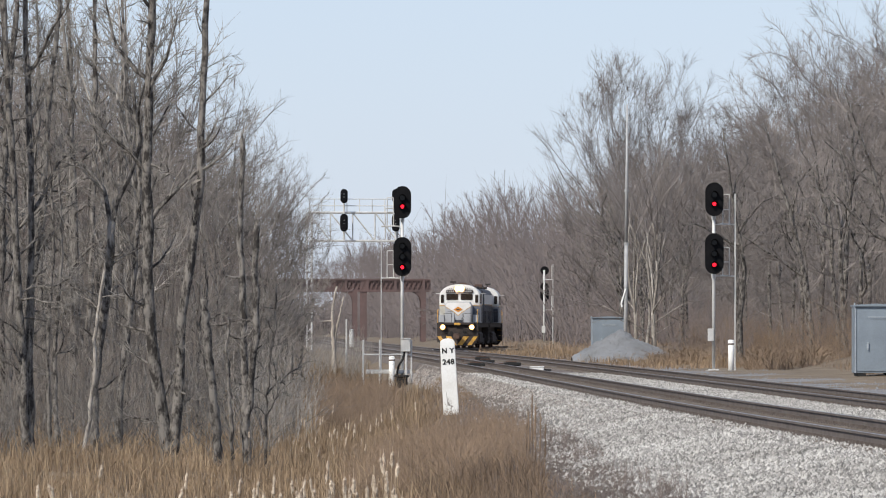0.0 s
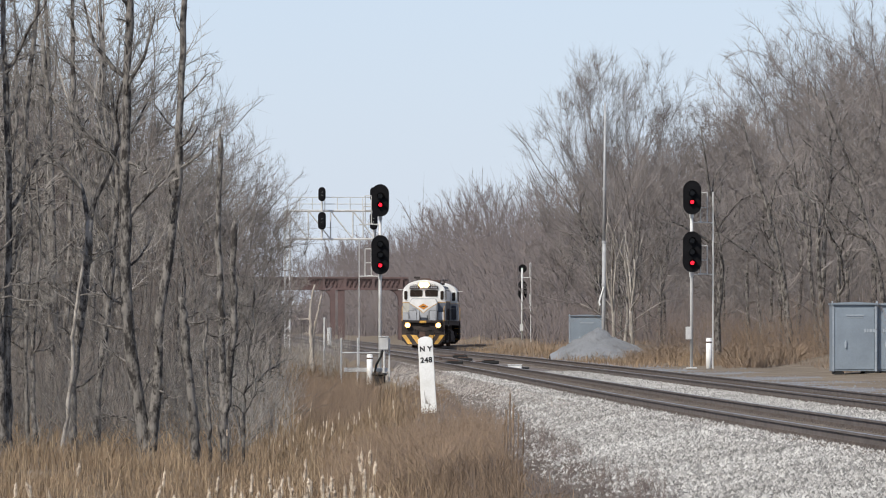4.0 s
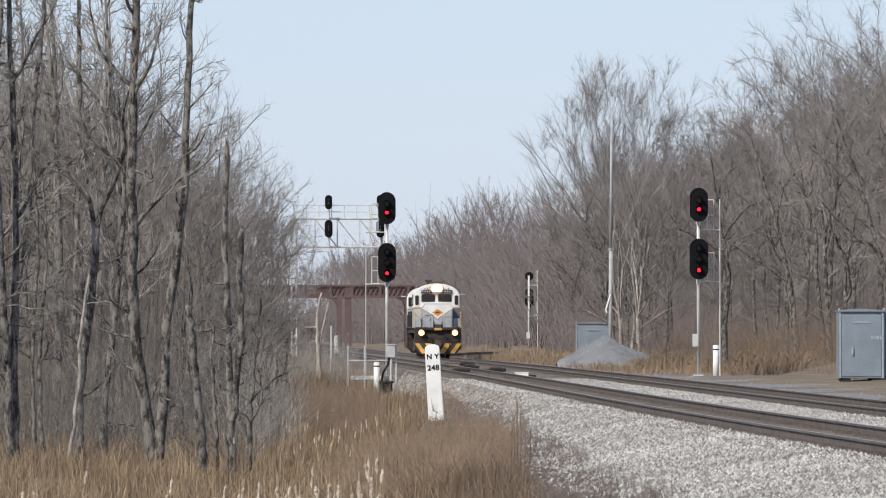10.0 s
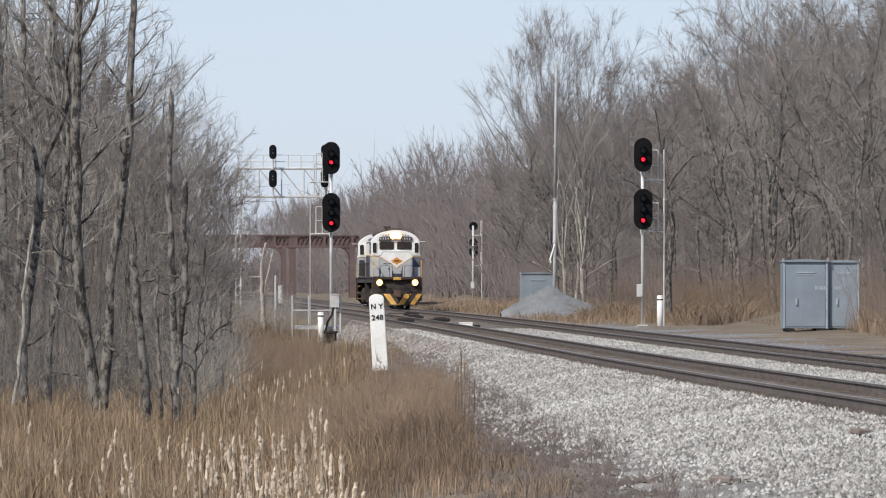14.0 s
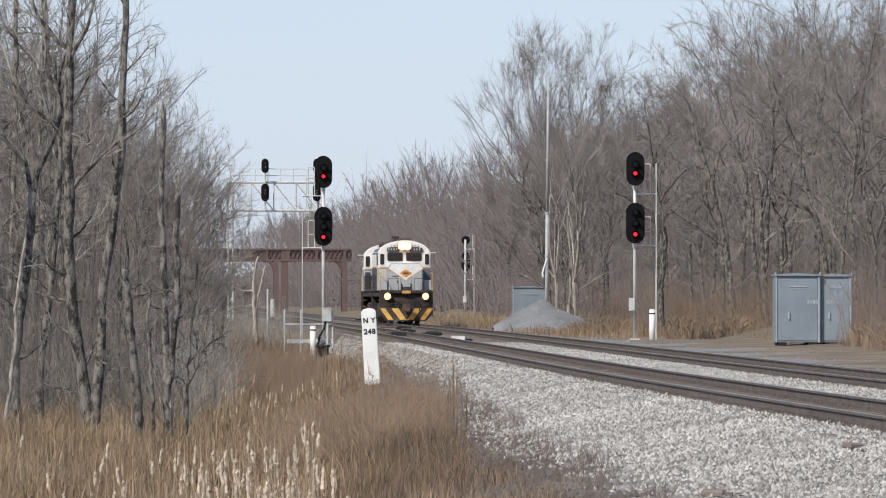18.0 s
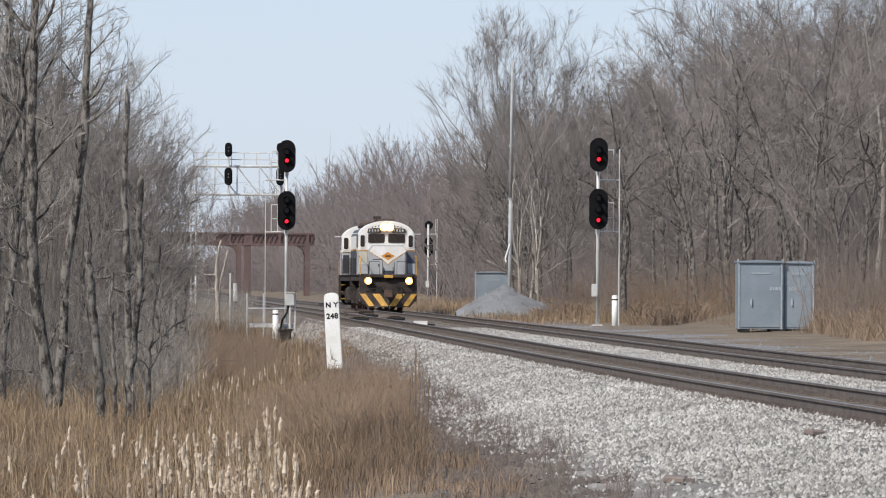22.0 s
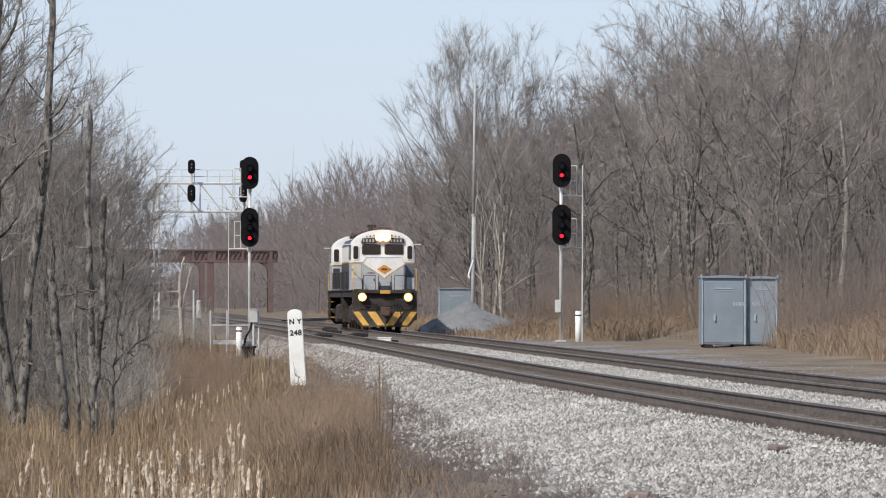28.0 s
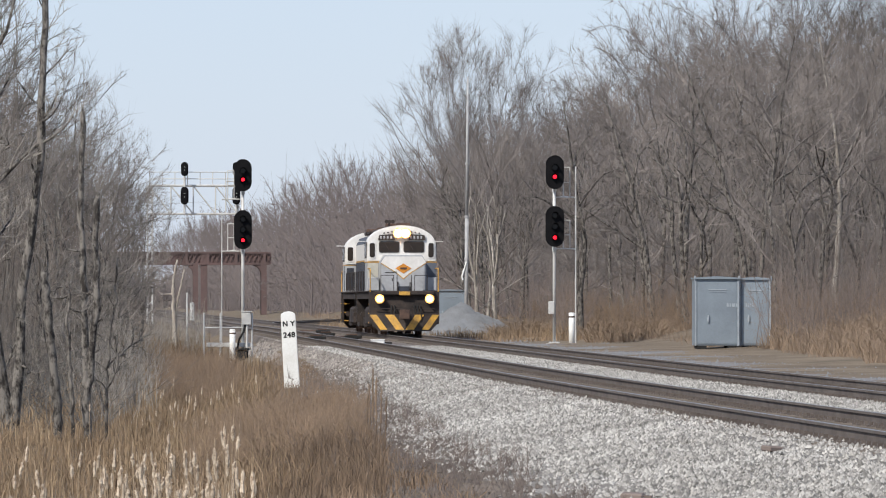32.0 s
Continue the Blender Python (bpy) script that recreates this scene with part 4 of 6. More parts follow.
def milepost():
    k = 74.0
    m = thing("milepost", pose((799 - 522.2) / k, 13000 / k, -0.66, 0, -3.3, 0), "white concrete milepost with black lettering in dead grass", "milepost")
    w, h = 0.182, 1.84
    top = [(w * math.cos(t) * 0.96, h - 0.1 + 0.1 * math.sin(t)) for t in np.linspace(0, math.pi, 12)]
    part("post", slab([(w * 1.02, 0)] + top + [(-w * 1.02, 0)], -0.09, 0.09, 0.015), WHITEP, m, "chipped white painted post")
    for text, z, size in (("N Y", h - 0.35, 0.165), ("248", h - 0.62, 0.175)):
        cu = bpy.data.curves.new("lettering", "FONT")
        cu.body, cu.size, cu.align_x, cu.extrude, cu.offset, cu.space_character = text, size, "CENTER", 0.002, 0.007, 1.1
        tmp = bpy.data.objects.new("lettering", cu)
        scene.collection.objects.link(tmp)
        bpy.context.view_layer.update()
        me = bpy.data.meshes.new_from_object(tmp.evaluated_get(bpy.context.evaluated_depsgraph_get()))
        bpy.data.objects.remove(tmp)
        me.materials.clear()
        me.materials.append(LETTER)
        tagged(put(new("lettering", me), m, pose(0.0, -0.0935, z, 90, 0, 0)), "black stencilled characters")
    bm = bmesh.new()
    for a, b, c in ((-0.10, 0.62, 0.10), (-0.06, 0.52, 0.09), (-0.02, 0.44, 0.08)):
        v = [bm.verts.new(q) for q in ((a, -0.0925, b), (a + c * 0.35, -0.0925, b - 0.28), (a + c, -0.0925, 0.22), (a + c * 0.2, -0.0925, 0.24))]
        bm.faces.new(v)
    part("chipped_patch", bm, CONCRETE, m, "bare grey chipped patch")


milepost()


# ---- switch gear between the tracks ----
def switch_machine(x, y, label):
    s = thing("switch_machine", pose(x, y, -BED - 0.02), label, "switch machine", "switch machines")
    part("case", boxes((-0.38, 0.38, -0.25, 0.25, 0.02, 0.16), bevel=0.03), CABLE, s)
    part("cover", boxes((-0.3, 0.2, -0.22, 0.22, 0.16, 0.22), bevel=0.025), RUST, s)
    part("rod", rods(((-1.2, 0, 0.12), (0.3, 0, 0.12)), ((-1.2, 0.2, 0.12), (0.3, 0.2, 0.12)), r=0.03), RUST, s)
    part("base_tie", boxes((-1.4, 0.7, -0.12, 0.12, -0.1, 0.02)), TIE, s)


switch_machine(9.45, 319.4, "low black switch machine between the tracks")
switch_machine(7.7, 312, "low black switch machine beside the near rail")
switch_machine(9.0, 345.4, "black switch machine with operating rods")
switch_machine(9.7, 380.7, "black switch machine far along the track")
mk = thing("marker_box", pose(9.05, 273.9, -BED), "small white painted steel box on the ballast", "box")
part("case", boxes((-0.28, 0.22, -0.2, 0.2, 0, 0.17), bevel=0.02), WHITEP, mk)
part("lid", boxes((-0.3, 0.24, -0.22, 0.22, 0.17, 0.2), bevel=0.008), WHITEP, mk)
part("foot", boxes((0.24, 0.5, -0.1, 0.1, 0, 0.1)), CABLE, mk)


def plank(x, y, turn, length, label):
    z = ground_z(x, y) + spill(x - near_x(y), y)
    t = thing("plank", pose(x, y, z + 0.05, 4, 3, turn), label, "wood scrap")
    part("board", boxes((-length / 2, length / 2, -0.09, 0.09, -0.04, 0.025), bevel=0.015), BRUSH, t)
    part("splinter", boxes((length / 2 - 0.05, length / 2 + 0.08, -0.05, 0.02, -0.03, 0.01)), BRUSH, t)


plank(4.79, 70.7, -12, 0.22, "weathered brown piece of wood on the ballast")
plank(6.95, 80.0, 30, 0.2, "short weathered piece of wood on the ballast")


def landing_stub(px, y, h, r, label):
    x = (px - 522.2) * y / 13000
    p = thing("marker_post", pose(x, y, ground_z(x, y) - 0.1), label, "post", "marker posts")
    bm = bmesh.new()
    rod(bm, (0, 0, 0), (0, 0, h), r, 8, r * 0.85)
    part("post", bm, SILVER, p)
    bm = bmesh.new()
    rod(bm, (0, 0, h), (0, 0, h + 0.05), r * 1.1, 8, r * 0.4)
    part("cap", bm, SILVER, p)


landing_stub(613, 430, 3.2, 0.06, "thin grey upright post in the weeds")
landing_stub(622, 640, 1.7, 0.22, "short white post near the gantry")


# ---- locomotives: front towards -y, rail heads at z = 0 ----
def arch(half, eave, crown, k=14, flat=2.4):
    return [(half * math.cos(t), eave + (crown - eave) * math.sin(t) ** (2 / flat)) for t in np.linspace(0, math.pi, k)]


def flat_poly(pts, y, thick=0.012):
    return slab(pts, y - thick, y)


def side_poly(x, pts, thick=0.012):
    """A panel on a side wall, pts in y and z."""
    bm = bmesh.new()
    s = 1 if x > 0 else -1
    a = [bm.verts.new((x, p, q)) for p, q in pts]
    b = [bm.verts.new((x + s * thick, p, q)) for p, q in pts]
    n = len(pts)
    for i in range(n):
        bm.faces.new((a[i], a[(i + 1) % n], b[(i + 1) % n], b[i]))
    bm.faces.new(a)
    bm.faces.new(b[::-1])
    bmesh.ops.recalc_face_normals(bm, faces=bm.faces[:])
    return bm


def rounded(x0, x1, z0, z1, r=0.06):
    out = []
    for cx, cz, a0 in ((x1 - r, z1 - r, 0), (x0 + r, z1 - r, 90), (x0 + r, z0 + r, 180), (x1 - r, z0 + r, 270)):
        out += [(cx + r * math.cos(radians(a0 + a)), cz + r * math.sin(radians(a0 + a))) for a in (0, 30, 60, 90)]
    return out


def locomotive():
    L = thing("locomotive", Matrix(), "white, grey and black diesel locomotive with yellow chevrons and lit headlamps", "locomotive", "locomotives")
    LEN, DECK = 17.6, 1.86
    # frame, walkway, tank
    part("frame", boxes((-1.42, 1.42, 0.35, LEN - 0.35, DECK - 0.32, DECK - 0.02), (-0.9, 0.9, 0.6, LEN - 0.6, 0.95, DECK - 0.3)), E_BLACK, L, "black steel underframe")
    part("walkway", boxes((-1.5, 1.5, 0.25, LEN - 0.25, DECK - 0.03, DECK + 0.03), bevel=0.01), E_BLACK, L)
    part("fuel_tank", boxes((-1.3, 1.3, 6.4, 11.0, 0.35, 1.2), bevel=0.12), E_BLACK, L, "black fuel tank")
    # pilot and snow plough
    part("pilot", slab([(-1.5, DECK - 0.02), (1.5, DECK - 0.02), (1.5, 0.62), (1.05, 0.30), (-1.05, 0.30), (-1.5, 0.62)], 0.12, 0.42), E_BLACK, L, "black pilot plate")
    for s in (-1, 1):
        bm = bmesh.new()
        p = [(0, -0.32, 0.88), (s * 1.5, 0.1, 0.95), (s * 1.5, 0.1, 0.58), (s * 1.12, -0.08, 0.16), (0, -0.42, 0.16), (0, -0.32, 0.5)]
        front = [bm.verts.new(q) for q in p]
        back = [bm.verts.new((q[0], q[1] + 0.12, q[2])) for q in p]
        bm.faces.new(front)
        bm.faces.new(back[::-1])
        for i in range(6):
            bm.faces.new((front[i], front[(i + 1) % 6], back[(i + 1) % 6], back[i]))
        bmesh.ops.recalc_face_normals(bm, faces=bm.faces[:])
        plow = part("plough_blade", bm, E_BLACK, L, "black snow plough blade with yellow chevrons")

        def on_blade(u, z):
            return (s * u, -0.335 + u * 0.28 - (0.09 * (1 - u / 1.5)) * max(0, (0.88 - z)) / 0.7 - 0.012 - 0.1 * max(0, 0.55 - z) * (u / 1.5), z)
        strips = [(0.46, 0.84), (1.2, 1.5)]
        for a, b in strips:
            bm = bmesh.new()
            q = [on_blade(min(max(a - 0.0, 0), 1.5), 0.86), on_blade(min(b, 1.5), 0.86), on_blade(max(b - 0.46, 0.02), 0.22), on_blade(max(a - 0.46, 0.02), 0.22)]
            f = [bm.verts.new(c) for c in q]
            g = [bm.verts.new((c[0], c[1] + 0.03, c[2])) for c in q]
            bm.faces.new(f)
            bm.faces.new(g[::-1])
            for i in range(4):
                bm.faces.new((f[i], f[(i + 1) % 4], g[(i + 1) % 4], g[i]))
            bmesh.ops.recalc_face_normals(bm, faces=bm.faces[:])
            part("chevron", bm, E_YELLOW, plow, "yellow warning stripe")
        # corner steps
        st = part("step_well", boxes((s * 1.5 - 0.12 if s > 0 else -1.5, s * 1.5 if s > 0 else -1.38, 0.42, 0.95, 0.45, DECK - 0.05)), E_BLACK, L)
        for z in (0.5, 0.9, 1.3):
            part("step", boxes((min(s * 1.1, s * 1.52), max(s * 1.1, s * 1.52), 0.44, 0.92, z, z + 0.04)), E_YELLOW, st, "yellow edged step")
        lamp = bmesh.new()
        rod(lamp, (s * 1.07, -0.16, 1.54), (s * 1.07, 0.2, 1.54), 0.205, 16)
        ditch = part("ditch_lamp", lamp, E_BLACK, L, "lit ditch lamp on the pilot")
        lamp = bmesh.new()
        rod(lamp, (s * 1.07, -0.19, 1.54), (s * 1.07, -0.16, 1.54), 0.115, 16)
        part("lens", lamp, DITCH, ditch, "glowing warm white lens")
        # added glowing disc: the ditch lamp's halo drawn as a solid ring
        lamp = bmesh.new()
        rod(lamp, (s * 1.07, -0.172, 1.54), (s * 1.07, -0.155, 1.54), 0.20, 16)
        part("reflector", lamp, HALO, ditch, "added glowing ring for the ditch lamp's amber halo")
        # hand rails
        part("handrail", chain([(s * 1.46, 0.3, 0.75), (s * 1.46, 0.22, 1.2), (s * 1.46, 0.22, 2.75), (s * 1.46, 0.5, 2.85), (s * 1.46, 3.2, 2.85)], 0.024), E_YELLOW, L, "yellow corner handrail")
        part("front_rail", chain([(s * 1.0, 0.28, 1.75), (s * 1.0, 0.28, 2.55), (s * 0.45, 0.28, 2.55), (s * 0.45, 0.28, 1.75)], 0.014), E_BLACK, L)
        part("side_rail", chain([(s * 1.46, 6.3, DECK), (s * 1.46, 6.3, 2.75), (s * 1.46, LEN - 0.4, 2.75), (s * 1.46, LEN - 0.4, DECK)], 0.02), E_BLACK, L)
        for y in (8.2, 10.1, 12.0, 13.9, 15.8):
            part("stanchion", rods(((s * 1.46, y, DECK), (s * 1.46, y, 2.75)), r=0.018), E_BLACK, L)
    part("anticlimber", boxes((-1.28, 1.28, -0.1, 0.2, DECK - 0.16, DECK + 0.02), bevel=0.03), E_BLACK, L)
    part("number_plate", boxes((-0.24, 0.24, -0.15, -0.1, 1.69, 1.85), bevel=0.01), E_YELLOW, L, "yellow plate above the coupler")
    # coupler and hoses
    c = part("coupler", boxes((-0.14, 0.14, -0.75, 0.3, 0.72, 1.02), (-0.24, 0.2, -0.95, -0.62, 0.66, 1.08), bevel=0.03), RUST, L, "rusty knuckle coupler")
    part("uncoupling_lever", chain([(-1.3, 0.0, 1.12), (-0.3, -0.08, 1.12), (0.0, -0.4, 1.1), (0.3, -0.08, 1.12), (1.3, 0.0, 1.12)], 0.018), E_BLACK, c)
    for x in (-0.55, -0.42, 0.42, 0.55, 0.68):
        part("air_hose", chain([(x, 0.1, 1.25), (x, -0.08, 1.15), (x * 1.05, -0.16, 0.85), (x * 1.08, -0.12, 0.55)], 0.028), CABLE, L, "black air hose")
    # short hood
    nose = [(-0.98, DECK), (0.98, DECK), (0.98, 3.14), (0.80, 3.42), (-0.80, 3.42), (-0.98, 3.14)]
    hood = part("short_hood", slab(nose, 1.05, 3.3, 0.07), E_GREY, L, "grey short hood")
    part("white_chevron", flat_poly([(-0.97, 3.10), (-0.8, 3.36), (0.8, 3.36), (0.97, 3.10), (0.22, 2.62), (0.0, 2.42), (-0.22, 2.62)], 1.05), E_WHITE, hood, "white painted V on the nose")
    part("yellow_line", flat_poly([(-0.98, 3.10), (-0.97, 3.06), (-0.24, 2.58), (0, 2.37), (0.24, 2.58), (0.97, 3.06), (0.98, 3.10), (0.22, 2.62), (0, 2.42), (-0.22, 2.62)], 1.05), E_YELLOW, hood)
    part("emblem", flat_poly([(0, 3.06), (0.35, 2.85), (0, 2.63), (-0.35, 2.85)], 1.034), E_ORANGE, hood, "orange diamond emblem")
    part("emblem_centre", flat_poly([(-0.14, 2.81), (0.14, 2.81), (0.14, 2.89), (-0.14, 2.89)], 1.02), RUST, hood)
    part("hood_door", flat_poly(rounded(-0.82, -0.28, 1.86, 2.72), 1.05), E_GREY, hood)
    part("hood_door", flat_poly(rounded(0.36, 0.84, 1.86, 2.72), 1.05), E_GREY, hood)
    for x in (-0.29, 0.33):
        part("door_seam", boxes((x, x + 0.025, 1.036, 1.05, 1.9, 2.56)), E_BLACK, hood)
    part("latch", boxes((-0.8, -0.4, 1.02, 1.04, 2.66, 2.69), (-0.5, -0.46, 1.01, 1.04, 2.3, 2.42)), E_BLACK, hood)
    part("drawbar_recess", flat_poly(rounded(-0.26, 0.3, 1.76, 2.08, 0.03), 1.045, 0.02), E_DARK, hood, "dark recess with two grab irons")
    for x in (-0.24, 0.28):
        part("grab_iron", chain([(x, 1.05, 1.85), (x, 0.98, 1.85), (x, 0.98, 2.25), (x, 1.05, 2.25)], 0.02), E_BLACK, hood)
    # cab
    low = [(-1.5, DECK), (1.5, DECK), (1.5, 3.13), (-1.5, 3.13)]
    cab = part("cab", slab(low, 2.9, 5.7, 0.03), E_GREY, L, "grey lower cab wall")
    up = [(-1.5, 3.134), (1.5, 3.134)] + [(1.5, 3.72)] + arch(1.5, 3.72, 4.72, 18)[1:-1] + [(-1.5, 3.72)]
    top = part("cab_top", slab(up, 2.9, 5.75, 0.05), E_WHITE, L, "white upper cab with rounded roof", smooth=False)
    part("cab_front_door", flat_poly(rounded(-1.46, -1.02, DECK + 0.08, 3.08, 0.05), 2.9, 0.02), E_CREAM, cab, "cream painted cab front door")
    # added panel: paints the short hood's cast shadow onto the cab wall
    part("cab_front_panel", flat_poly(rounded(1.0, 1.48, DECK + 0.06, 3.1, 0.03), 2.9, 0.02), E_NOSE_SHADE, cab, "cab front panel coloured as the nose's blue-grey shadow")
    part("yellow_band", boxes((-1.512, 1.512, 2.888, 5.7, 3.11, 3.15)), E_YELLOW, cab)
    for x0, x1 in ((-0.98, -0.10), (0.08, 0.97)):
        w = part("windscreen", flat_poly(rounded(x0, x1, 3.54, 4.02, 0.08), 2.9, 0.03), E_BLACK, top)
        part("pane", flat_poly(rounded(x0 + 0.05, x1 - 0.05, 3.59, 3.97, 0.06), 2.868, 0.012), GLASS, w, "dark windscreen pane")
        part("wiper", rods(((x0 + 0.2, 2.84, 4.0), (x0 + 0.42, 2.84, 3.66)), r=0.012), E_BLACK, w)
    for s in (-1, 1):
        x0, x1 = sorted((s * 1.12, s * 1.42))
        w = part("corner_window", flat_poly(rounded(x0, x1, 3.28, 4.0, 0.1), 2.9, 0.03), E_WHITE, top)
        part("pane", flat_poly(rounded(x0 + 0.035, x1 - 0.035, 3.33, 3.95, 0.08), 2.868, 0.012), GLASS, w, "dark cab door pane")
        for y0, y1 in ((3.15, 3.95), (4.2, 5.2)):
            w = part("side_window", side_poly(s * 1.5, [(a, b) for a, b in rounded(y0, y1, 3.3, 4.0, 0.1)], 0.02), E_BLACK, top)
            part("pane", side_poly(s * 1.52, [(a, b) for a, b in rounded(y0 + 0.05, y1 - 0.05, 3.36, 3.94, 0.07)], 0.008), GLASS, w, "dark side pane")
        x0, x1 = sorted((s * 1.08, s * 1.42))
        w = part("rear_window", slab(rounded(x0, x1, 3.28, 4.02, 0.1), 5.75, 5.78), E_WHITE, top)
        part("pane", slab(rounded(x0 + 0.04, x1 - 0.04, 3.33, 3.97, 0.08), 5.78, 5.79), GLASS, w, "dark rear cab pane")
        part("rear_door", slab(rounded(x0, x1, DECK + 0.1, 3.0, 0.05), 5.7, 5.72), E_DARK, cab)
        part("cab_door", side_poly(s * 1.5, rounded(5.25, 5.65, DECK + 0.06, 3.08, 0.05), 0.015), E_DARK, cab)
        part("sunshade", boxes((min(s * 1.52, s * 1.85), max(s * 1.52, s * 1.85), 4.1, 5.2, 4.02, 4.05)), E_WHITE, top, "pale sunshade")
        part("battery_box", boxes((min(s * 1.02, s * 1.46), max(s * 1.02, s * 1.46), 1.5, 2.85, DECK + 0.03, DECK + 0.6), bevel=0.03), E_GREY, L)
        board = part("number_board", slab([(s * 0.30, 4.08), (s * 1.02, 4.08), (s * 0.98, 4.30), (s * 0.32, 4.34)], 2.80, 2.92), E_BLACK, top, "black illuminated number board")
        part("board_marks", boxes(*[(min(s * 0.36, s * 0.94) + 0.15 * i, min(s * 0.36, s * 0.94) + 0.15 * i + 0.07, 2.792, 2.80, 4.14, 4.26) for i in range(4)]), E_GREY, board)
        bm = bmesh.new()
        for i in range(3):
            rod(bm, (s * (0.42 + 0.17 * i), 2.84, 4.44 - 0.03 * i), (s * (0.42 + 0.17 * i), 2.9, 4.44 - 0.03 * i), 0.035, 10)
        part("class_lamp", bm, E_BLACK, top, "row of small dark class lamps")
    hl = part("headlamp_housing", boxes((-0.34, 0.34, 2.72, 2.95, 4.17, 4.6), bevel=0.06), E_WHITE, top)
    for x in (-0.15, 0.15):
        bm = bmesh.new()
        rod(bm, (x, 2.66, 4.38), (x, 2.72, 4.38), 0.15, 16)
        part("headlamp", bm, HEADLAMP, hl, "glowing warm white headlamp")
        # added glowing disc behind each lens imitates the headlamp's orange bloom
        bm = bmesh.new()
        rod(bm, (x, 2.70, 4.38), (x, 2.715, 4.38), 0.23, 16)
        part("reflector", bm, HALO, hl, "added glowing ring for the headlamp's amber halo")
    # long hood
    lh = part("long_hood", slab([(-0.98, DECK), (0.98, DECK), (0.98, 4.05), (0.82, 4.36), (0.4, 4.5), (-0.4, 4.5), (-0.82, 4.36), (-0.98, 4.05)], 5.7, LEN - 0.8, 0.06), E_DARK, L, "dark blue long hood")
    for s in (-1, 1):
        for i in range(8):
            part("hood_door", side_poly(s * 0.98, rounded(6.1 + 1.25 * i, 7.15 + 1.25 * i, DECK + 0.15, 3.2, 0.04), 0.02), E_DARK, lh)
        part("upper_flank", side_poly(s * 0.98, [(5.75, 3.3), (LEN - 0.9, 3.3), (LEN - 0.9, 4.03), (5.75, 4.03)], 0.012), E_WHITE, lh, "white upper flank of the hood")
        part("flank_line", side_poly(s * 0.98, [(5.75, 3.24), (LEN - 0.9, 3.24), (LEN - 0.9, 3.29), (5.75, 3.29)], 0.014), E_YELLOW, lh)
    part("radiator_grille", boxes((-0.75, 0.75, 13.2, 16.0, 4.5, 4.62), bevel=0.02), E_BLACK, lh)
    part("exhaust_stack", boxes((-0.45, 0.15, 9.0, 9.7, 4.5, 4.86), bevel=0.03), RUST, lh, "sooty exhaust stack")
    part("roof_cover", boxes((-0.62, 0.62, 6.4, 8.2, 4.5, 4.66), bevel=0.03), E_BLACK, lh)
    part("roof_cover", boxes((-0.5, 0.5, 10.6, 12.4, 4.5, 4.62), bevel=0.03), E_BLACK, lh)
    horn = bmesh.new()
    for dx in (-0.14, 0, 0.14):
        rod(horn, (dx - 0.5, 3.9, 4.86), (dx - 0.5, 3.3, 4.88), 0.025, 8, 0.085)
    rod(horn, (-0.5, 3.8, 4.6), (-0.5, 3.8, 4.86), 0.04, 8)
    part("air_horn", horn, E_BLACK, top, "three-chime air horn")
    part("beacon", boxes((-0.2, 0.45, 4.0, 4.7, 4.66, 4.84), bevel=0.04), RUST, top)
    part("end_sheet", boxes((-1.4, 1.4, LEN - 0.4, LEN - 0.1, 0.5, DECK)), E_BLACK, L)
    part("rear_coupler", boxes((-0.14, 0.14, LEN - 0.3, LEN + 0.25, 0.72, 1.02)), RUST, L)
    # trucks
    for y in (3.7, LEN - 3.7):
        tr = part("truck", boxes((-0.95, 0.95, -0.25, 0.25, 0.6, 0.95)), E_BLACK, L, "black cast truck", pose(0, y, 0))
        for s in (-1, 1):
            a, b = sorted((s * 0.98, s * 1.18))
            part("side_frame", boxes((a, b, -1.9, 1.9, 0.62, 0.86), (a, b, -0.55, 0.55, 0.28, 0.7), (a, b, -1.75, -1.2, 0.3, 0.9), (a, b, 1.2, 1.75, 0.3, 0.9), bevel=0.03), E_BLACK, tr)
            part("brake_cylinder", rods(((s * 1.28, -0.75, 0.85), (s * 1.28, -0.35, 0.85)), r=0.12, sides=10), E_BLACK, tr)
        for dy in (-1.43, 1.43):
            bm = bmesh.new()
            for s in (-1, 1):
                rod(bm, (s * 0.70, 0, 0), (s * 0.83, 0, 0), 0.508, 24)
                rod(bm, (s * 0.67, 0, 0), (s * 0.70, 0, 0), 0.535, 24)
                for i in range(6):
                    t = i * math.pi / 3
                    rod(bm, (s * 0.83, 0.3 * math.cos(t), 0.3 * math.sin(t)), (s * 0.85, 0.3 * math.cos(t), 0.3 * math.sin(t)), 0.05, 6)
            rod(bm, (-0.85, 0, 0), (0.85, 0, 0), 0.09, 10)
            part("wheelset", bm, RUST, tr, "steel wheels on an axle", pose(0, dy, 0.508))
    return L


ENGINE = locomotive()
ENGINE_2 = copy_thing(ENGINE, Matrix())
tagged(ENGINE_2, "second white, grey and black diesel locomotive, coupled back to back")


# ---- marsh, grass, brush ----
def spots(n, x0, x1, y0, y1, seed, keep=None, lift=0.0, size=None):
    rng = random.Random(seed)
    out = []
    while len(out) < n:
        y = y0 + (y1 - y0) * rng.random() ** 1.3
        x = rng.uniform(x0, x1)
        if keep is None or keep(x, y, rng):
            z = ground_z(x, y) + lift
            out.append((x, y, z) if size is None else (x, y, z, rng.uniform(*size)))
    return out


def bank(x, y):
    """How far out on the marsh side of the near track, 0 at the ballast's foot."""
    return near_x(y) - shoulder(y) - x


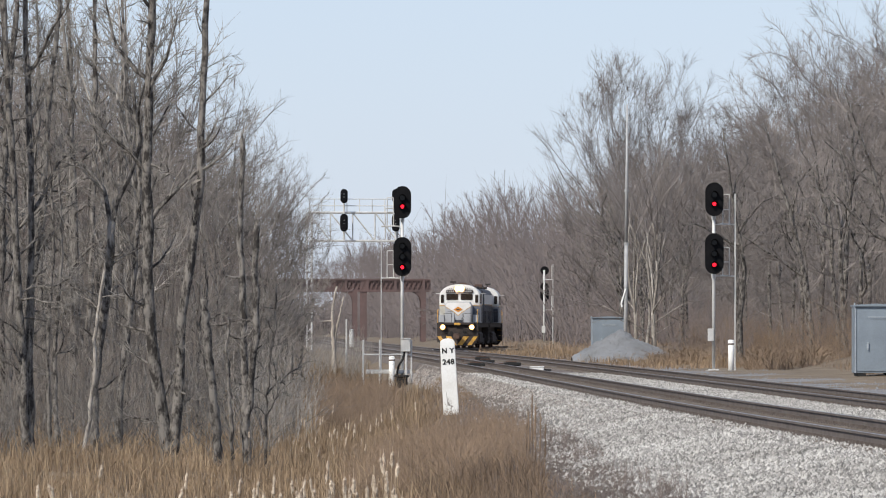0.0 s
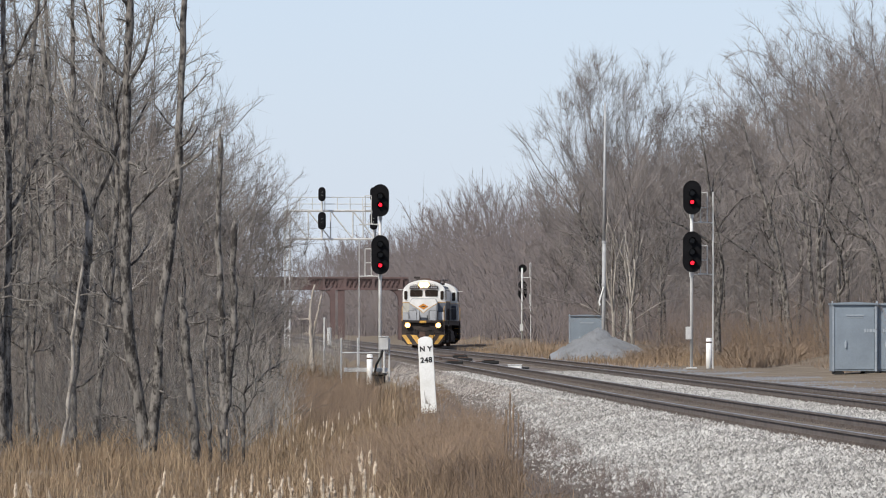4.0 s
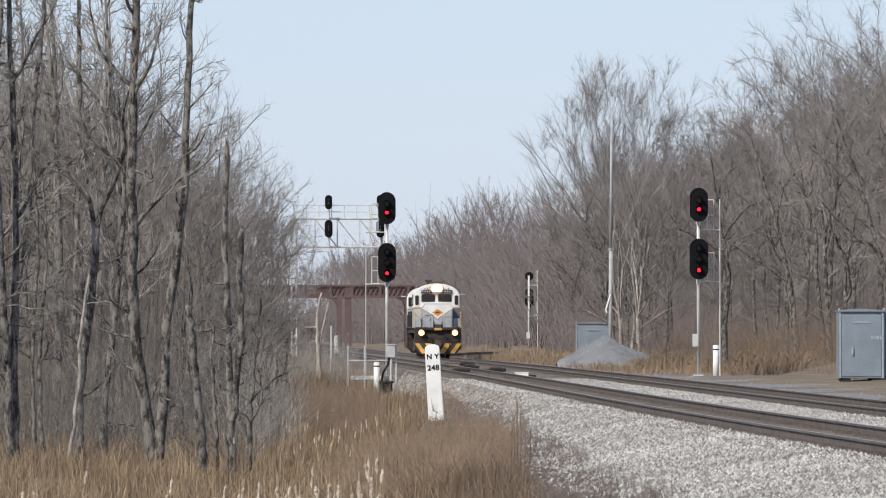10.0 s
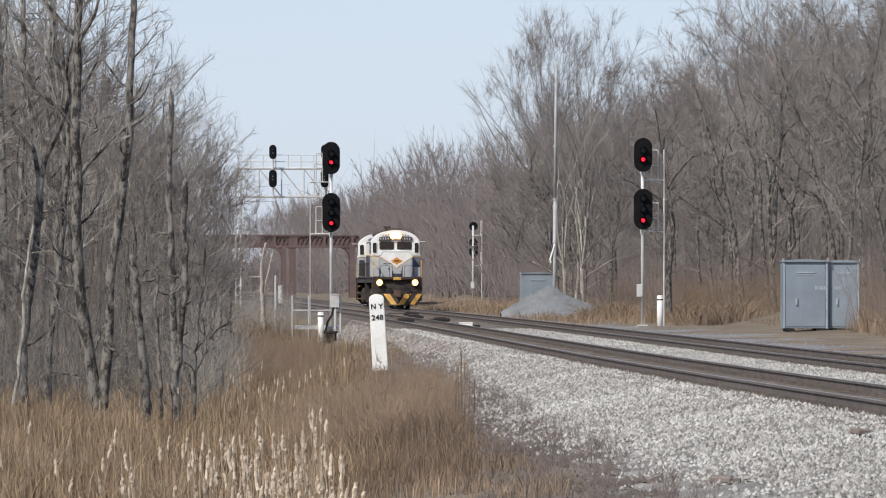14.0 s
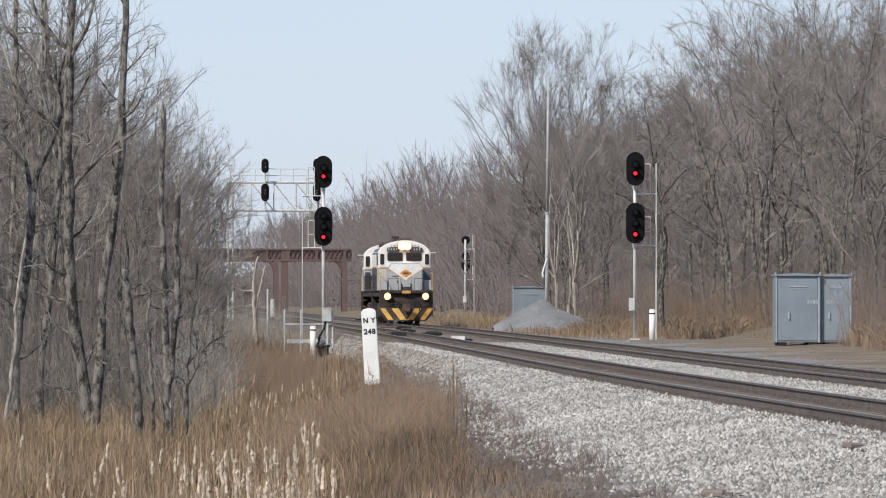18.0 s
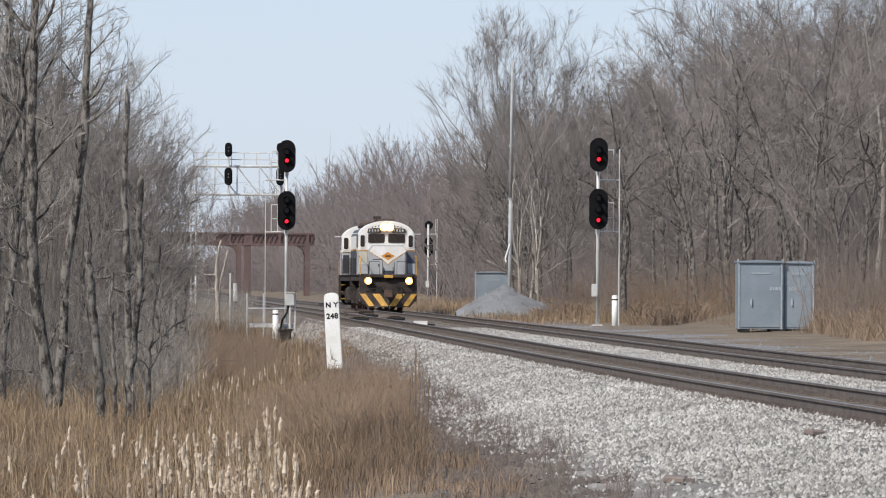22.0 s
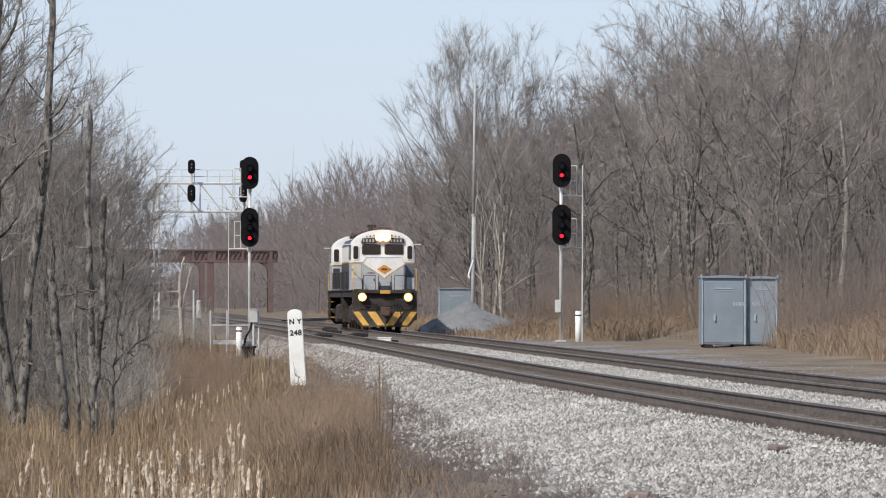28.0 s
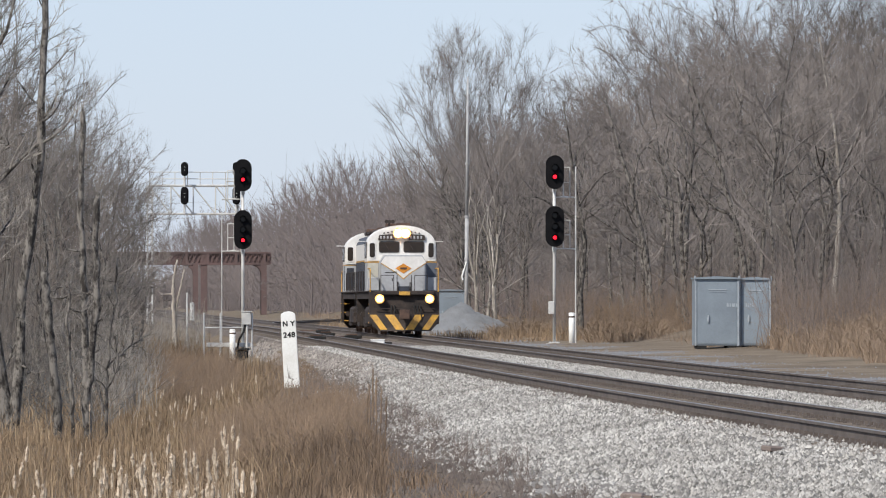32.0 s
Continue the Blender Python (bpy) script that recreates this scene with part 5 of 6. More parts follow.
def in_marsh(x, y, rng):
    b = bank(x, y) + 0.8 * lump(x, y, 3.0, 9.0)
    return b > 1.9 - 0.8 * rng.random() and rng.random() < 0.55 + 0.9 * lump(x, y, 1.6, 2.0)


def on_bank(x, y, rng):
    b = bank(x, y)
    return 0.0 < b < 3.0 and rng.random() < 0.3 + 1.6 * lump(x, y, 0.9, 4.0)


def stone_place(rng):
    while True:
        y = 54 + 206 * rng.random() ** 1.6
        w = shoulder(y)
        u = rng.uniform(-w - 0.9, 7.0)
        if abs(abs(u) - 0.7525) < 0.1 or abs(abs(u - GAP) - 0.7525) < 0.1 or (u < -w + 1.3 + 0.04 * max(0, 96 - y) and rng.random() < 0.25 + 0.55 * (-w + 1.3 + 0.04 * max(0, 96 - y) - u) - 0.5 * lump(u, y, 0.9, 8.0)):
            continue
        inside = abs(u) < 0.72 or abs(u - GAP) < 0.72
        x = near_x(y) + u
        if x > 0.106 * y:
            continue
        if u < -1.6:
            if rng.random() < (y - 135) / 70 + 0.4 * lump(u, y, 3.0, 3.0):
                continue  # the shoulder is older and greyer further on
            z = ground_z(x, y) + spill(u, y) - 0.006
        else:
            z = -BED if u < 5.6 else -BED - 0.18 * (u - 5.6)
        if (inside or -1.42 < u < -0.85) and rng.random() < 0.6:
            continue
        return x, y, z + 0.012 * rng.random() + (-0.03 if inside else 0.018)


def grey_stone(rng):
    y = 132 + 200 * rng.random()
    u = rng.uniform(-shoulder(y) - 0.7, -1.5)
    x = near_x(y) + u
    return x, y, ground_z(x, y) + spill(u, y) + 0.004


def weed_stone(rng):
    y = 67 + 186 * rng.random() ** 1.7
    u = -shoulder(y) - 1.8 * rng.random() ** 1.6
    return near_x(y) + u, y, ground_z(near_x(y) + u, y) + 0.015


scatter_stones("ballast_stones", 128000, stone_place, 0.026, STONE, "loose pale grey limestone ballast stones", 5)
scatter_stones("grey_ballast_stones", 20000, grey_stone, 0.032, GREYSTONE, "weathered grey-brown stones on the ballast shoulder", 10)
scatter_stones("bank_stones", 2500, weed_stone, 0.03, DIRTY, "brown stones scattered over the brown bank", 6)


def edge_stone(rng):
    y = 60 + 150 * rng.random() ** 1.5
    u = -shoulder(y) + 0.9 - 1.5 * rng.random() + 0.7 * lump(0, y, 2.2, 5.0)
    x = near_x(y) + u
    return x, y, ground_z(x, y) + (spill(u, y) if u > -shoulder(y) else 0) + 0.012


scatter_stones("edge_stones", 9000, edge_stone, 0.034, DIRTY, "dirty brown stones along the foot of the ballast", 7)


def right_gravel(rng):
    y = 111 + 223 * rng.random()
    u = rng.uniform(2.5, 9.2)
    return far_x(y) + u, y, -0.25


scatter_stones("gravel_stones", 6000, right_gravel, 0.03, PILE, "grey gravel lying on the service strip", 8)


def pile():
    """The heap of grey gravel beside the far track."""
    cx, cy, n = 17.0, 371.4, 40
    verts, faces = [], []
    for j in range(n + 1):
        for i in range(n + 1):
            u, v = 2 * i / n - 1, 2 * j / n - 1
            x, y = u * 3.0, v * 3.4
            r = math.hypot((u + 0.18) * (1.05 if u < -0.18 else 0.9), v)
            h = 1.6 * max(0, 1 - r) ** 0.9 * (1 + 0.25 * lump(x, y, 1.2, 1.0)) + 0.10 * lump(x, y, 0.4, 2.0) * (r < 1)
            verts.append((cx + x, cy + y, -0.32 + max(h, -0.1 if r < 1 else -0.2)))
    for j in range(n):
        for i in range(n):
            k = j * (n + 1) + i
            faces.append((k, k + 1, k + n + 2, k + n + 1))
    tagged(new("gravel_pile", mesh_of("gravel_pile", verts, faces, PILE, True)), "heap of grey crushed stone beside the track", "gravel pile", kind="stuff")


pile()


def pile_stone(rng):
    while True:
        x, y = rng.uniform(-2.6, 2.6), rng.uniform(-3.2, 1.0)
        u, v = x / 3.0, y / 3.4
        r = math.hypot((u + 0.18) * (1.05 if u < -0.18 else 0.9), v)
        if r < 1:
            return 17.0 + x, 371.4 + y, -0.32 + 1.6 * (1 - r) ** 0.9 * (1 + 0.25 * lump(x, y, 1.2, 1.0)) + 0.10 * lump(x, y, 0.4, 2.0)


scatter_stones("pile_stones", 6000, pile_stone, 0.026, PILE, "grey crushed stones on the heap", 9)


def patch(n, px0, px1, y0, y1, seed, size):
    """Spots in a patch of the bank, given by bearings as seen from the camera."""
    rng = random.Random(seed)
    out = []
    for _ in range(n):
        y = rng.uniform(y0, y1)
        x = (rng.uniform(px0, px1) - 522.2) * y / 13000
        out.append((x, y, ground_z(x, y), rng.uniform(*size)))
    return out


def edge_spot(x, y, rng):
    return -1.1 < bank(x, y) < 0.7 and rng.random() < 0.15 + 1.4 * lump(x, y, 1.0, 6.0)


brush("edge_weeds", spots(260, 0, 8, 62, 170, 68, edge_spot, 0.03, (0.4, 1.1)), 9, 0.42, 0.004, BRUSH, "thin grey dead weeds growing through the edge of the ballast", 69, 0.6, "weeds")
blades("marsh_grass", spots(60000, -9, 6, 81.7, 222.9, 11, in_marsh), 0.38, 0.011, 0.7, STRAW, "tan and brown dead marsh grass", 12)
blades("marsh_reeds", spots(7000, -9, 5, 85.4, 278.6, 13, in_marsh), 0.56, 0.012, 0.35, REED, "dry standing reed stems in the marsh", 14)
blades("bank_grass", spots(16000, 0, 8, 66.9, 278.6, 15, on_bank), 0.2, 0.010, 0.6, REDBRUSH, "short dead grass on the bank", 16)
blades("bank_weeds", [q[:3] for q in patch(6000, 730, 965, 74, 128, 71, (1, 1)) if bank(q[0], q[1]) > 0.25], 0.36, 0.008, 0.5, REDBRUSH, "soft brown dead weeds on the bank", 72, category="weeds")
blades("far_marsh_grass", spots(14000, -12, 5, 204.3, 427.1, 17, in_marsh), 0.75, 0.025, 0.3, STRAW, "tan dead grass along the trees", 18)
brush("bank_brush", patch(150, 575, 690, 180, 250, 19, (0.8, 1.45)) + patch(150, 620, 930, 96, 135, 18, (0.35, 0.8)), 24, 1.05, 0.006, REDBRUSH, "reddish brown bare brush on the bank", 20, 0.6)
brush("pale_stems", patch(60, 430, 548, 150, 260, 73, (0.4, 1.1)), 5, 3.0, 0.011, BARK_PALE, "pale bare saplings along the edge of the thicket", 74, 0.5)
# pale crossing twigs whose colour stands in for sunlit branches
brush("tangled_twigs", patch(130, -20, 470, 146, 215, 77, (0.5, 1.2)), 6, 3.4, 0.008, PALETWIG, "tangle of bare twigs in a sunlit tint among the marsh trunks", 78, 1.5)
brush("pale_saplings", patch(46, 535, 650, 330, 560, 17, (0.5, 1.2)), 7, 2.2, 0.014, BARK_PALE, "pale dead saplings at the foot of the bank", 33, 0.35)


def dock(x, y, h, lean, turn):
    """A dead dock: a stem with a dense brown seed spire and a few side spires."""
    root = thing("dock_plant", pose(x, y, ground_z(x, y) - 0.05, 0, lean, turn), "dark brown dead dock stalk at the ballast's edge", "weed", "dock stalks")
    stem = bmesh.new()
    rod(stem, (0, 0, 0), (0.01, 0, h * 0.5), 0.007, 5)
    part("stem", stem, REDBRUSH, root)
    w, rr = Wood(), random.Random(int(1000 * h))
    pts = [Vector((0.01 + rr.gauss(0, 0.006), rr.gauss(0, 0.006), h * (0.42 + 0.58 * i / 8))) for i in range(9)]
    w.tube(pts, [0.012] + [rr.uniform(0.008, 0.014) for _ in range(6)] + [0.008, 0.003], 6)
    for _ in range(90):
        p = pts[0].lerp(pts[-1], rr.random())
        w.twig(p, p + Vector((rr.gauss(0, 0.013), rr.gauss(0, 0.013), rr.gauss(0.015, 0.02))), 0.005)
    put(new("seed_spire", mesh_of("seed_spire", w.v, w.f, REDBRUSH)), root)


for px, y, h, lean in ((936, 103, 0.95, -1), (942, 104, 1.2, -0.5), (949, 103.5, 1.05, 0), (954, 105, 0.9, 1), (963, 104, 0.8, 1), (931, 105, 0.72, -2)):
    dock((px - 522.2) * y / 13000, y, h, lean, 40 * px)
brush("dark_weeds", spots(46, 2, 6, 81.7, 204.3, 21, lambda x, y, r: -0.1 < bank(x, y) < 1.6, 0, (0.5, 1.0)), 9, 0.55, 0.004, BRUSH, "dark dry weed stalks at the edge of the ballast", 22, 0.7, "weeds")


def right_of_road(a, b):
    return lambda x, y, r: a < x - far_x(min(y, 474)) < b


def ochre_patch(x, y, r):
    u = x - far_x(y)
    mound = 9.6 < u < 15 and y < 246 and x > 20.8
    return mound or (9.0 + 2 * lump(x, y, 6, 3) < u < 19 and y > 252 and r.random() < 0.08 + 1.8 * lump(x, y * 0.4, 4.0, 1.0))


blades("ochre_grass", spots(20000, 16, 42, 205, 464, 23, ochre_patch), 0.40, 0.02, 1.8, OCHRE, "ochre dead grass at the foot of the woods", 24)
blades("ochre_mound", spots(17000, 18.8, 29, 182, 247, 61, lambda x, y, r: x > 21.0 - 0.032 * (250 - y) + 0.8 * lump(x, y, 3, 2)), 0.75, 0.014, 1.4, OCHRE, "ochre mound of dead grass beside the cabinets", 62)
blades("ochre_tussocks", [(x, y, ground_z(x, y)) for x, y, _, _ in patch(5200, 1318, 1455, 292, 318, 63, (1, 1))] + [(x, y, ground_z(x, y)) for x, y, _, _ in patch(2500, 1150, 1240, 330, 380, 64, (1, 1))], 0.55, 0.02, 1.7, OCHRE, "russet tussocks behind the mast signal", 65)
blades("rough_grass", spots(9000, 12.5, 24, 300, 520, 66, lambda x, y, r: 2.8 < x - far_x(y) < 11 and abs(x - branch_x(y)) > 2.2), 0.32, 0.02, 0.6, STRAW, "low rough dead grass beside the far track", 67)
brush("russet_brush", spots(230, 20, 34, 255, 420, 79, right_of_road(11, 20), 0, (0.6, 1.3)), 18, 2.1, 0.010, REDBRUSH, "reddish brown bare brush along the wood's edge", 80, 0.7)
brush("woodside_brush", spots(420, 18, 60, 232.1, 557.1, 25, right_of_road(9.5, 45), 0, (0.6, 1.5)), 24, 3.0, 0.011, BRUSH, "grey-brown bare brush under the trees", 26, 0.55)


def cattails():
    """Single cattails standing above the marsh grass."""
    stalk = bmesh.new()
    rod(stalk, (0, 0, -0.2), (0.02, 0, 0.95), 0.0045, 5)
    rod(stalk, (0.02, 0, 0.95), (0.02, 0, 1.2), 0.003, 4)
    me_s = bpy.data.meshes.new("stalk")
    stalk.to_mesh(me_s)
    stalk.free()
    me_s.materials.append(STALK)
    heads = []
    for k in range(4):
        w, rng = Wood(), random.Random(70 + k)
        z0, z1 = 0.93, 0.93 + rng.uniform(0.13, 0.23)
        pts = [Vector((0.02 + rng.gauss(0, 0.004), rng.gauss(0, 0.004), z0 + (z1 - z0) * i / 6)) for i in range(7)]
        w.tube(pts, [0.006] + [rng.uniform(0.014, 0.022) for _ in range(5)] + [0.007], 7)
        for _ in range(40):
            t = rng.random()
            p = Vector((0.02, 0, z0 + (z1 - z0) * t))
            w.twig(p, p + Vector((rng.gauss(0, 0.014), rng.gauss(0, 0.014), rng.gauss(0, 0.03))), 0.006)
        heads.append(mesh_of("head", w.v, w.f, CATTAIL, False))
    rng = random.Random(31)
    n = 0
    while n < 235:
        if n < 200:  # thick towards the camera, thinning out under the trees
            y = 55 + 27 * rng.random()
            x = (rng.uniform(-0.062, 0.0) if rng.random() < 0.3 else rng.gauss(0.011, 0.009)) * y
        else:  # a few beyond the brush
            y = 128 + 34 * rng.random()
            x = rng.gauss(0.006, 0.006) * y
        if bank(x, y) < (2.3 if y < 100 else 1.6):
            continue
        root = thing("cattail", pose(x, y, ground_z(x, y) - 0.05 + rng.gauss(-0.1, 0.16), rng.gauss(0, 5), rng.gauss(0, 5), rng.uniform(0, 360)), "dry cattail with a fluffy pale seed head", "cattail", "cattails in the marsh")
        if y > 100:
            root.scale = (0.75, 0.75, 0.8)
        put(new("stalk", me_s), root)
        put(new("head", heads[n % 4]), root)
        n += 1


cattails()

# ---- trees ----
K0 = lambda px, y: (px - 522.2) * y / 13000.0
MARSH = (BARK, PALETWIG)
NEAR = [tree_meshes(100 + i, 11.5, 0.13, 0.14, 17, 7, 9, 0.95, 0.17, 0.05, sub=3, rise=0.04, crook=0.3, skin=MARSH, fine=0.7) for i in range(3)]
SLIM = [forked_tree(110 + i, 9.0, 0.07, 0.4, 2, 5, 6, 0.24, 0.2, low=6, skin=MARSH, short=0.6, bendy=0.09) for i in range(4)]
WOODS = [forked_tree(130 + i, 16.0, 0.13, (0.38, 0.28, 0.45, 0.33, 0.25, 0.4)[i], (3, 4, 2, 3, 3, 2)[i], 6, 10, (0.52, 0.6, 0.46, 0.65, 0.55, 0.5)[i], 0.22, thick=1.35, low=5, span=0.32) for i in range(6)]
VASE = [forked_tree(154 + i, 18.0, 0.2, 0.2, 5, 8, 5, 0.42, 0.09, thick=1.3, low=2, short=0.7, span=0.31) for i in range(2)]
FARW = [forked_tree(160 + i, 16.5, 0.13, 0.25, 3, 4, 9, 0.5, 0.12, thick=3.2, low=3, far=True) for i in range(4)]
PALE = [forked_tree(170 + i, 13.0, 0.13, 0.2, 3, 5, 6, 0.3, 0.10, low=3, skin=(BARK_PALE, TWIG)) for i in range(2)]



def bent_tree(seed, stems, boughs=(), limbs=10, reach=1.2, kids=6, twigs=7, first=0.25, thick=1.0, skin=MARSH, up=0.5):
    """Meshes of a crooked tree. stems: (height, sideways bends at even steps, girth at foot, girth at top, broken);
    boughs: (stem, how far up, sideways, upwards, length, girth)."""
    rng = random.Random(seed)
    trunk, crown = Wood(), Wood()

    def at(pts, t):
        i = min(int(t * (len(pts) - 1)), len(pts) - 2)
        return pts[i].lerp(pts[i + 1], t * (len(pts) - 1) - i), (pts[i + 1] - pts[i]).normalized()

    def aside(d, how):
        return (d + d.cross(Vector((rng.gauss(0, 1), rng.gauss(0, 1), rng.gauss(0, 1)))).normalized() * how).normalized()

    def bough(p, d, size, r, n_kids):
        pts = wander(rng, p, d, size, 7, 0.2, 0.06)
        trunk.tube(pts, [r * (1 - 0.8 * i / 7) * rng.uniform(0.9, 1.1) + 0.004 for i in range(8)], 5)
        for _ in range(n_kids):
            t = rng.uniform(0.2, 1.0)
            q, e = at(pts, min(t, 0.99))
            l2 = min(size, 2.4) * rng.uniform(0.25, 0.6)
            br = wander(rng, q, aside(e, rng.uniform(0.5, 1.0)), l2, 4, 0.22, 0.07)
            r2 = max(r * (1 - 0.8 * t) * 0.5, 0.0085 * thick)
            crown.tube(br, [r2 * (1 - 0.7 * i / 4) for i in range(5)], 3)
            for _ in range(twigs):
                q3, d3 = at(br, rng.uniform(0.1, 0.99))
                l3 = l2 * rng.uniform(0.25, 0.7)
                crown.twig(q3, q3 + aside(d3, rng.uniform(0.3, 0.9)) * l3 + Vector((0, 0, 0.1 * l3)), 0.006 * thick * rng.uniform(0.7, 1.3))

    lines = []
    for tall, bends, r0, r1, broken in stems:
        n, k = 22, len(bends) - 1
        curve = [(i / k, c) for i, c in enumerate(bends)]
        y, pts = 0.0, []
        for i in range(n + 1):
            y += rng.gauss(0, 0.03)
            pts.append(Vector((glide(curve, min(i / n, 0.9999)) + rng.gauss(0, 0.014), y, tall * i / n - 0.3 * (i == 0))))
        rad = [(r0 + (r1 - r0) * (i / n) ** 0.8) * rng.uniform(0.88, 1.14) * (1.25 if i == 0 else 1) for i in range(n + 1)]
        trunk.tube(pts, rad, 9)
        if broken:  # splintered end
            for _ in range(4):
                trunk.twig(pts[-1] + Vector((rng.gauss(0, r1 * 0.4), rng.gauss(0, r1 * 0.4), -0.05)), pts[-1] + Vector((rng.gauss(0, r1 * 0.6), rng.gauss(0, r1 * 0.6), rng.uniform(0.06, 0.2))), r1 * 0.5)
        lines.append((pts, rad, tall))
        for j in range(limbs):
            t = first + (0.98 - first) * (j + rng.random()) / limbs
            p, d = at(pts, t)
            turn = rng.uniform(0, 6.283)
            out = Vector((math.cos(turn), math.sin(turn) * 0.7, up + rng.gauss(0, 0.35)))
            bough(p, out, reach * rng.uniform(0.35, 1.2) * (1.15 - 0.5 * t), rad[int(t * n)] * rng.uniform(0.18, 0.34), kids)
    for k, t, dx, dz, size, r in boughs:
        pts, rad, tall = lines[k]
        bough(at(pts, t)[0], Vector((dx, rng.gauss(0, 0.15), dz)), size, r, kids + 4)
    return (mesh_of("trunk", trunk.v, trunk.f, skin[0], True), mesh_of("crown", crown.v, crown.f, skin[1]))


DEAD = (BARK_PALE, PALETWIG)
HEROES = (
    # a forked tree with two long stems
    (303, 140.0, bent_tree(201, ((11.0, (0, -0.12, -0.29, -0.39, -0.44, -0.44, -0.46, -0.46, -0.42, -0.39, -0.36, -0.31, -0.33), 0.14, 0.06, False), (11.0, (0, 0.08, 0.16, 0.19, 0.32, 0.44, 0.55, 0.59, 0.60, 0.65, 0.72, 0.79, 0.83), 0.115, 0.05, False)),
                           ((0, 0.43, 0.86, 1.72, 2.3, 0.055), (0, 0.52, -0.6, 1.2, 1.7, 0.04), (0, 0.68, -0.9, 1.0, 2.0, 0.045), (0, 0.66, 0.85, 1.1, 1.7, 0.04), (0, 0.8, -0.8, 0.9, 1.6, 0.035), (0, 0.08, -1, 0.3, 0.9, 0.022), (1, 0.09, 0.6, 0.5, 0.7, 0.02), (1, 0.56, 0.35, 0.65, 0.7, 0.035)),
                           15, 1.0, 5, 6, 0.1), "forked grey tree with two crooked trunks in the marsh"),
    (50, 150.0, bent_tree(202, ((11.2, (-0.03, -0.07, -0.15, -0.24, -0.29, -0.37, -0.46, -0.51, -0.55), 0.10, 0.045, False), (11.2, (0.05, 0.03, 0.02, 0.06, 0.05, 0.02, -0.05, -0.09, -0.11), 0.10, 0.04, False)),
                          ((1, 0.45, 0.9, 0.9, 2.0, 0.04), (0, 0.6, -0.7, 0.9, 1.6, 0.035), (1, 0.7, 0.8, 1.0, 2.2, 0.04), (0, 0.3, 1.0, 0.5, 1.2, 0.025)), 16, 1.25, 6, 7, 0.12), "pair of grey trunks rising from one root in the marsh"),
    (172, 152.0, bent_tree(203, ((4.9, (0, -0.06, 0.05, 0.21, 0.29), 0.115, 0.075, False),), ((0, 0.98, -0.55, 0.8, 2.6, 0.055), (0, 0.99, 0.5, 0.9, 3.4, 0.06), (0, 0.8, 0.5, 0.5, 1.4, 0.03), (0, 0.6, -0.9, 0.5, 1.3, 0.03)), 9, 1.0, 6, 7, 0.25), "crooked grey tree dividing into two boughs"),
    (210, 158.0, bent_tree(204, ((8.0, (0, 0.04, 0.2, 0.33, 0.43, 0.42, 0.3), 0.09, 0.035, False),), ((0, 0.5, -0.7, 0.9, 1.6, 0.035), (0, 0.62, 0.7, 0.9, 1.6, 0.035)), 14, 1.1, 6, 7, 0.2), "leaning grey tree among the marsh thicket"),
    (148, 150.0, bent_tree(205, ((3.9, (0, 0.12, 0.23, 0.28, 0.43), 0.05, 0.03, True),), (), 4, 0.7, 4, 4, 0.3, skin=DEAD), "slender pale dead pole leaning in the marsh"),
    (388, 139.0, bent_tree(206, ((3.3, (0, -0.06, -0.13, -0.22, -0.28), 0.095, 0.075, True),), ((0, 0.88, 0.8, 0.2, 0.45, 0.02),), 2, 0.4, 2, 3, 0.5), "thick broken dead trunk standing in the marsh"),
    (411, 140.0, bent_tree(207, ((2.9, (0, -0.02, -0.05, -0.10, -0.08), 0.042, 0.028, False),), ((0, 0.98, -0.8, 0.25, 0.6, 0.022), (0, 0.9, 0.9, -0.2, 0.5, 0.016)), 4, 0.5, 3, 3, 0.4), "thin crooked dead stem with a hooked top"),
    (437, 139.5, bent_tree(208, ((4.7, (0, 0, 0.08, 0.18, 0.16, 0.2), 0.085, 0.055, True),), ((0, 0.6, -0.9, 0.2, 0.6, 0.02),), 5, 0.45, 3, 3, 0.3), "swaying broken dead trunk, bark mottled grey"),
    (436, 144.0, bent_tree(209, ((6.45, (0, -0.02, -0.04, -0.06, -0.12, -0.10, -0.09), 0.085, 0.05, True),), (), 5, 0.4, 2, 3, 0.3), "tall broken dead trunk bare of limbs"),
    (471, 142.0, bent_tree(210, ((3.6, (0, -0.01, 0.03, 0.15, 0.22), 0.036, 0.016, False),), ((0, 0.3, 0.6, 0.8, 1.1, 0.028), (0, 0.4, 0.5, 1.0, 1.0, 0.02)), 7, 0.6, 4, 5, 0.25), "slim grey sapling with a bowed side limb"),
    (105, 156.0, bent_tree(211, ((7.0, (0, -0.08, -0.05, 0.05, 0.0, -0.1), 0.06, 0.02, False), (7.6, (-0.15, -0.25, -0.2, -0.12, -0.2, -0.3), 0.05, 0.02, False)), ((0, 0.3, 0.8, 0.7, 1.2, 0.025),), 12, 1.0, 5, 7, 0.2), "two slim grey stems standing together"),
)
for px, y, kind, words in HEROES:
    x = K0(px, y)
    tree("marsh_tree", kind, pose(x, y, ground_z(x, y)), words, "marsh edge trees")
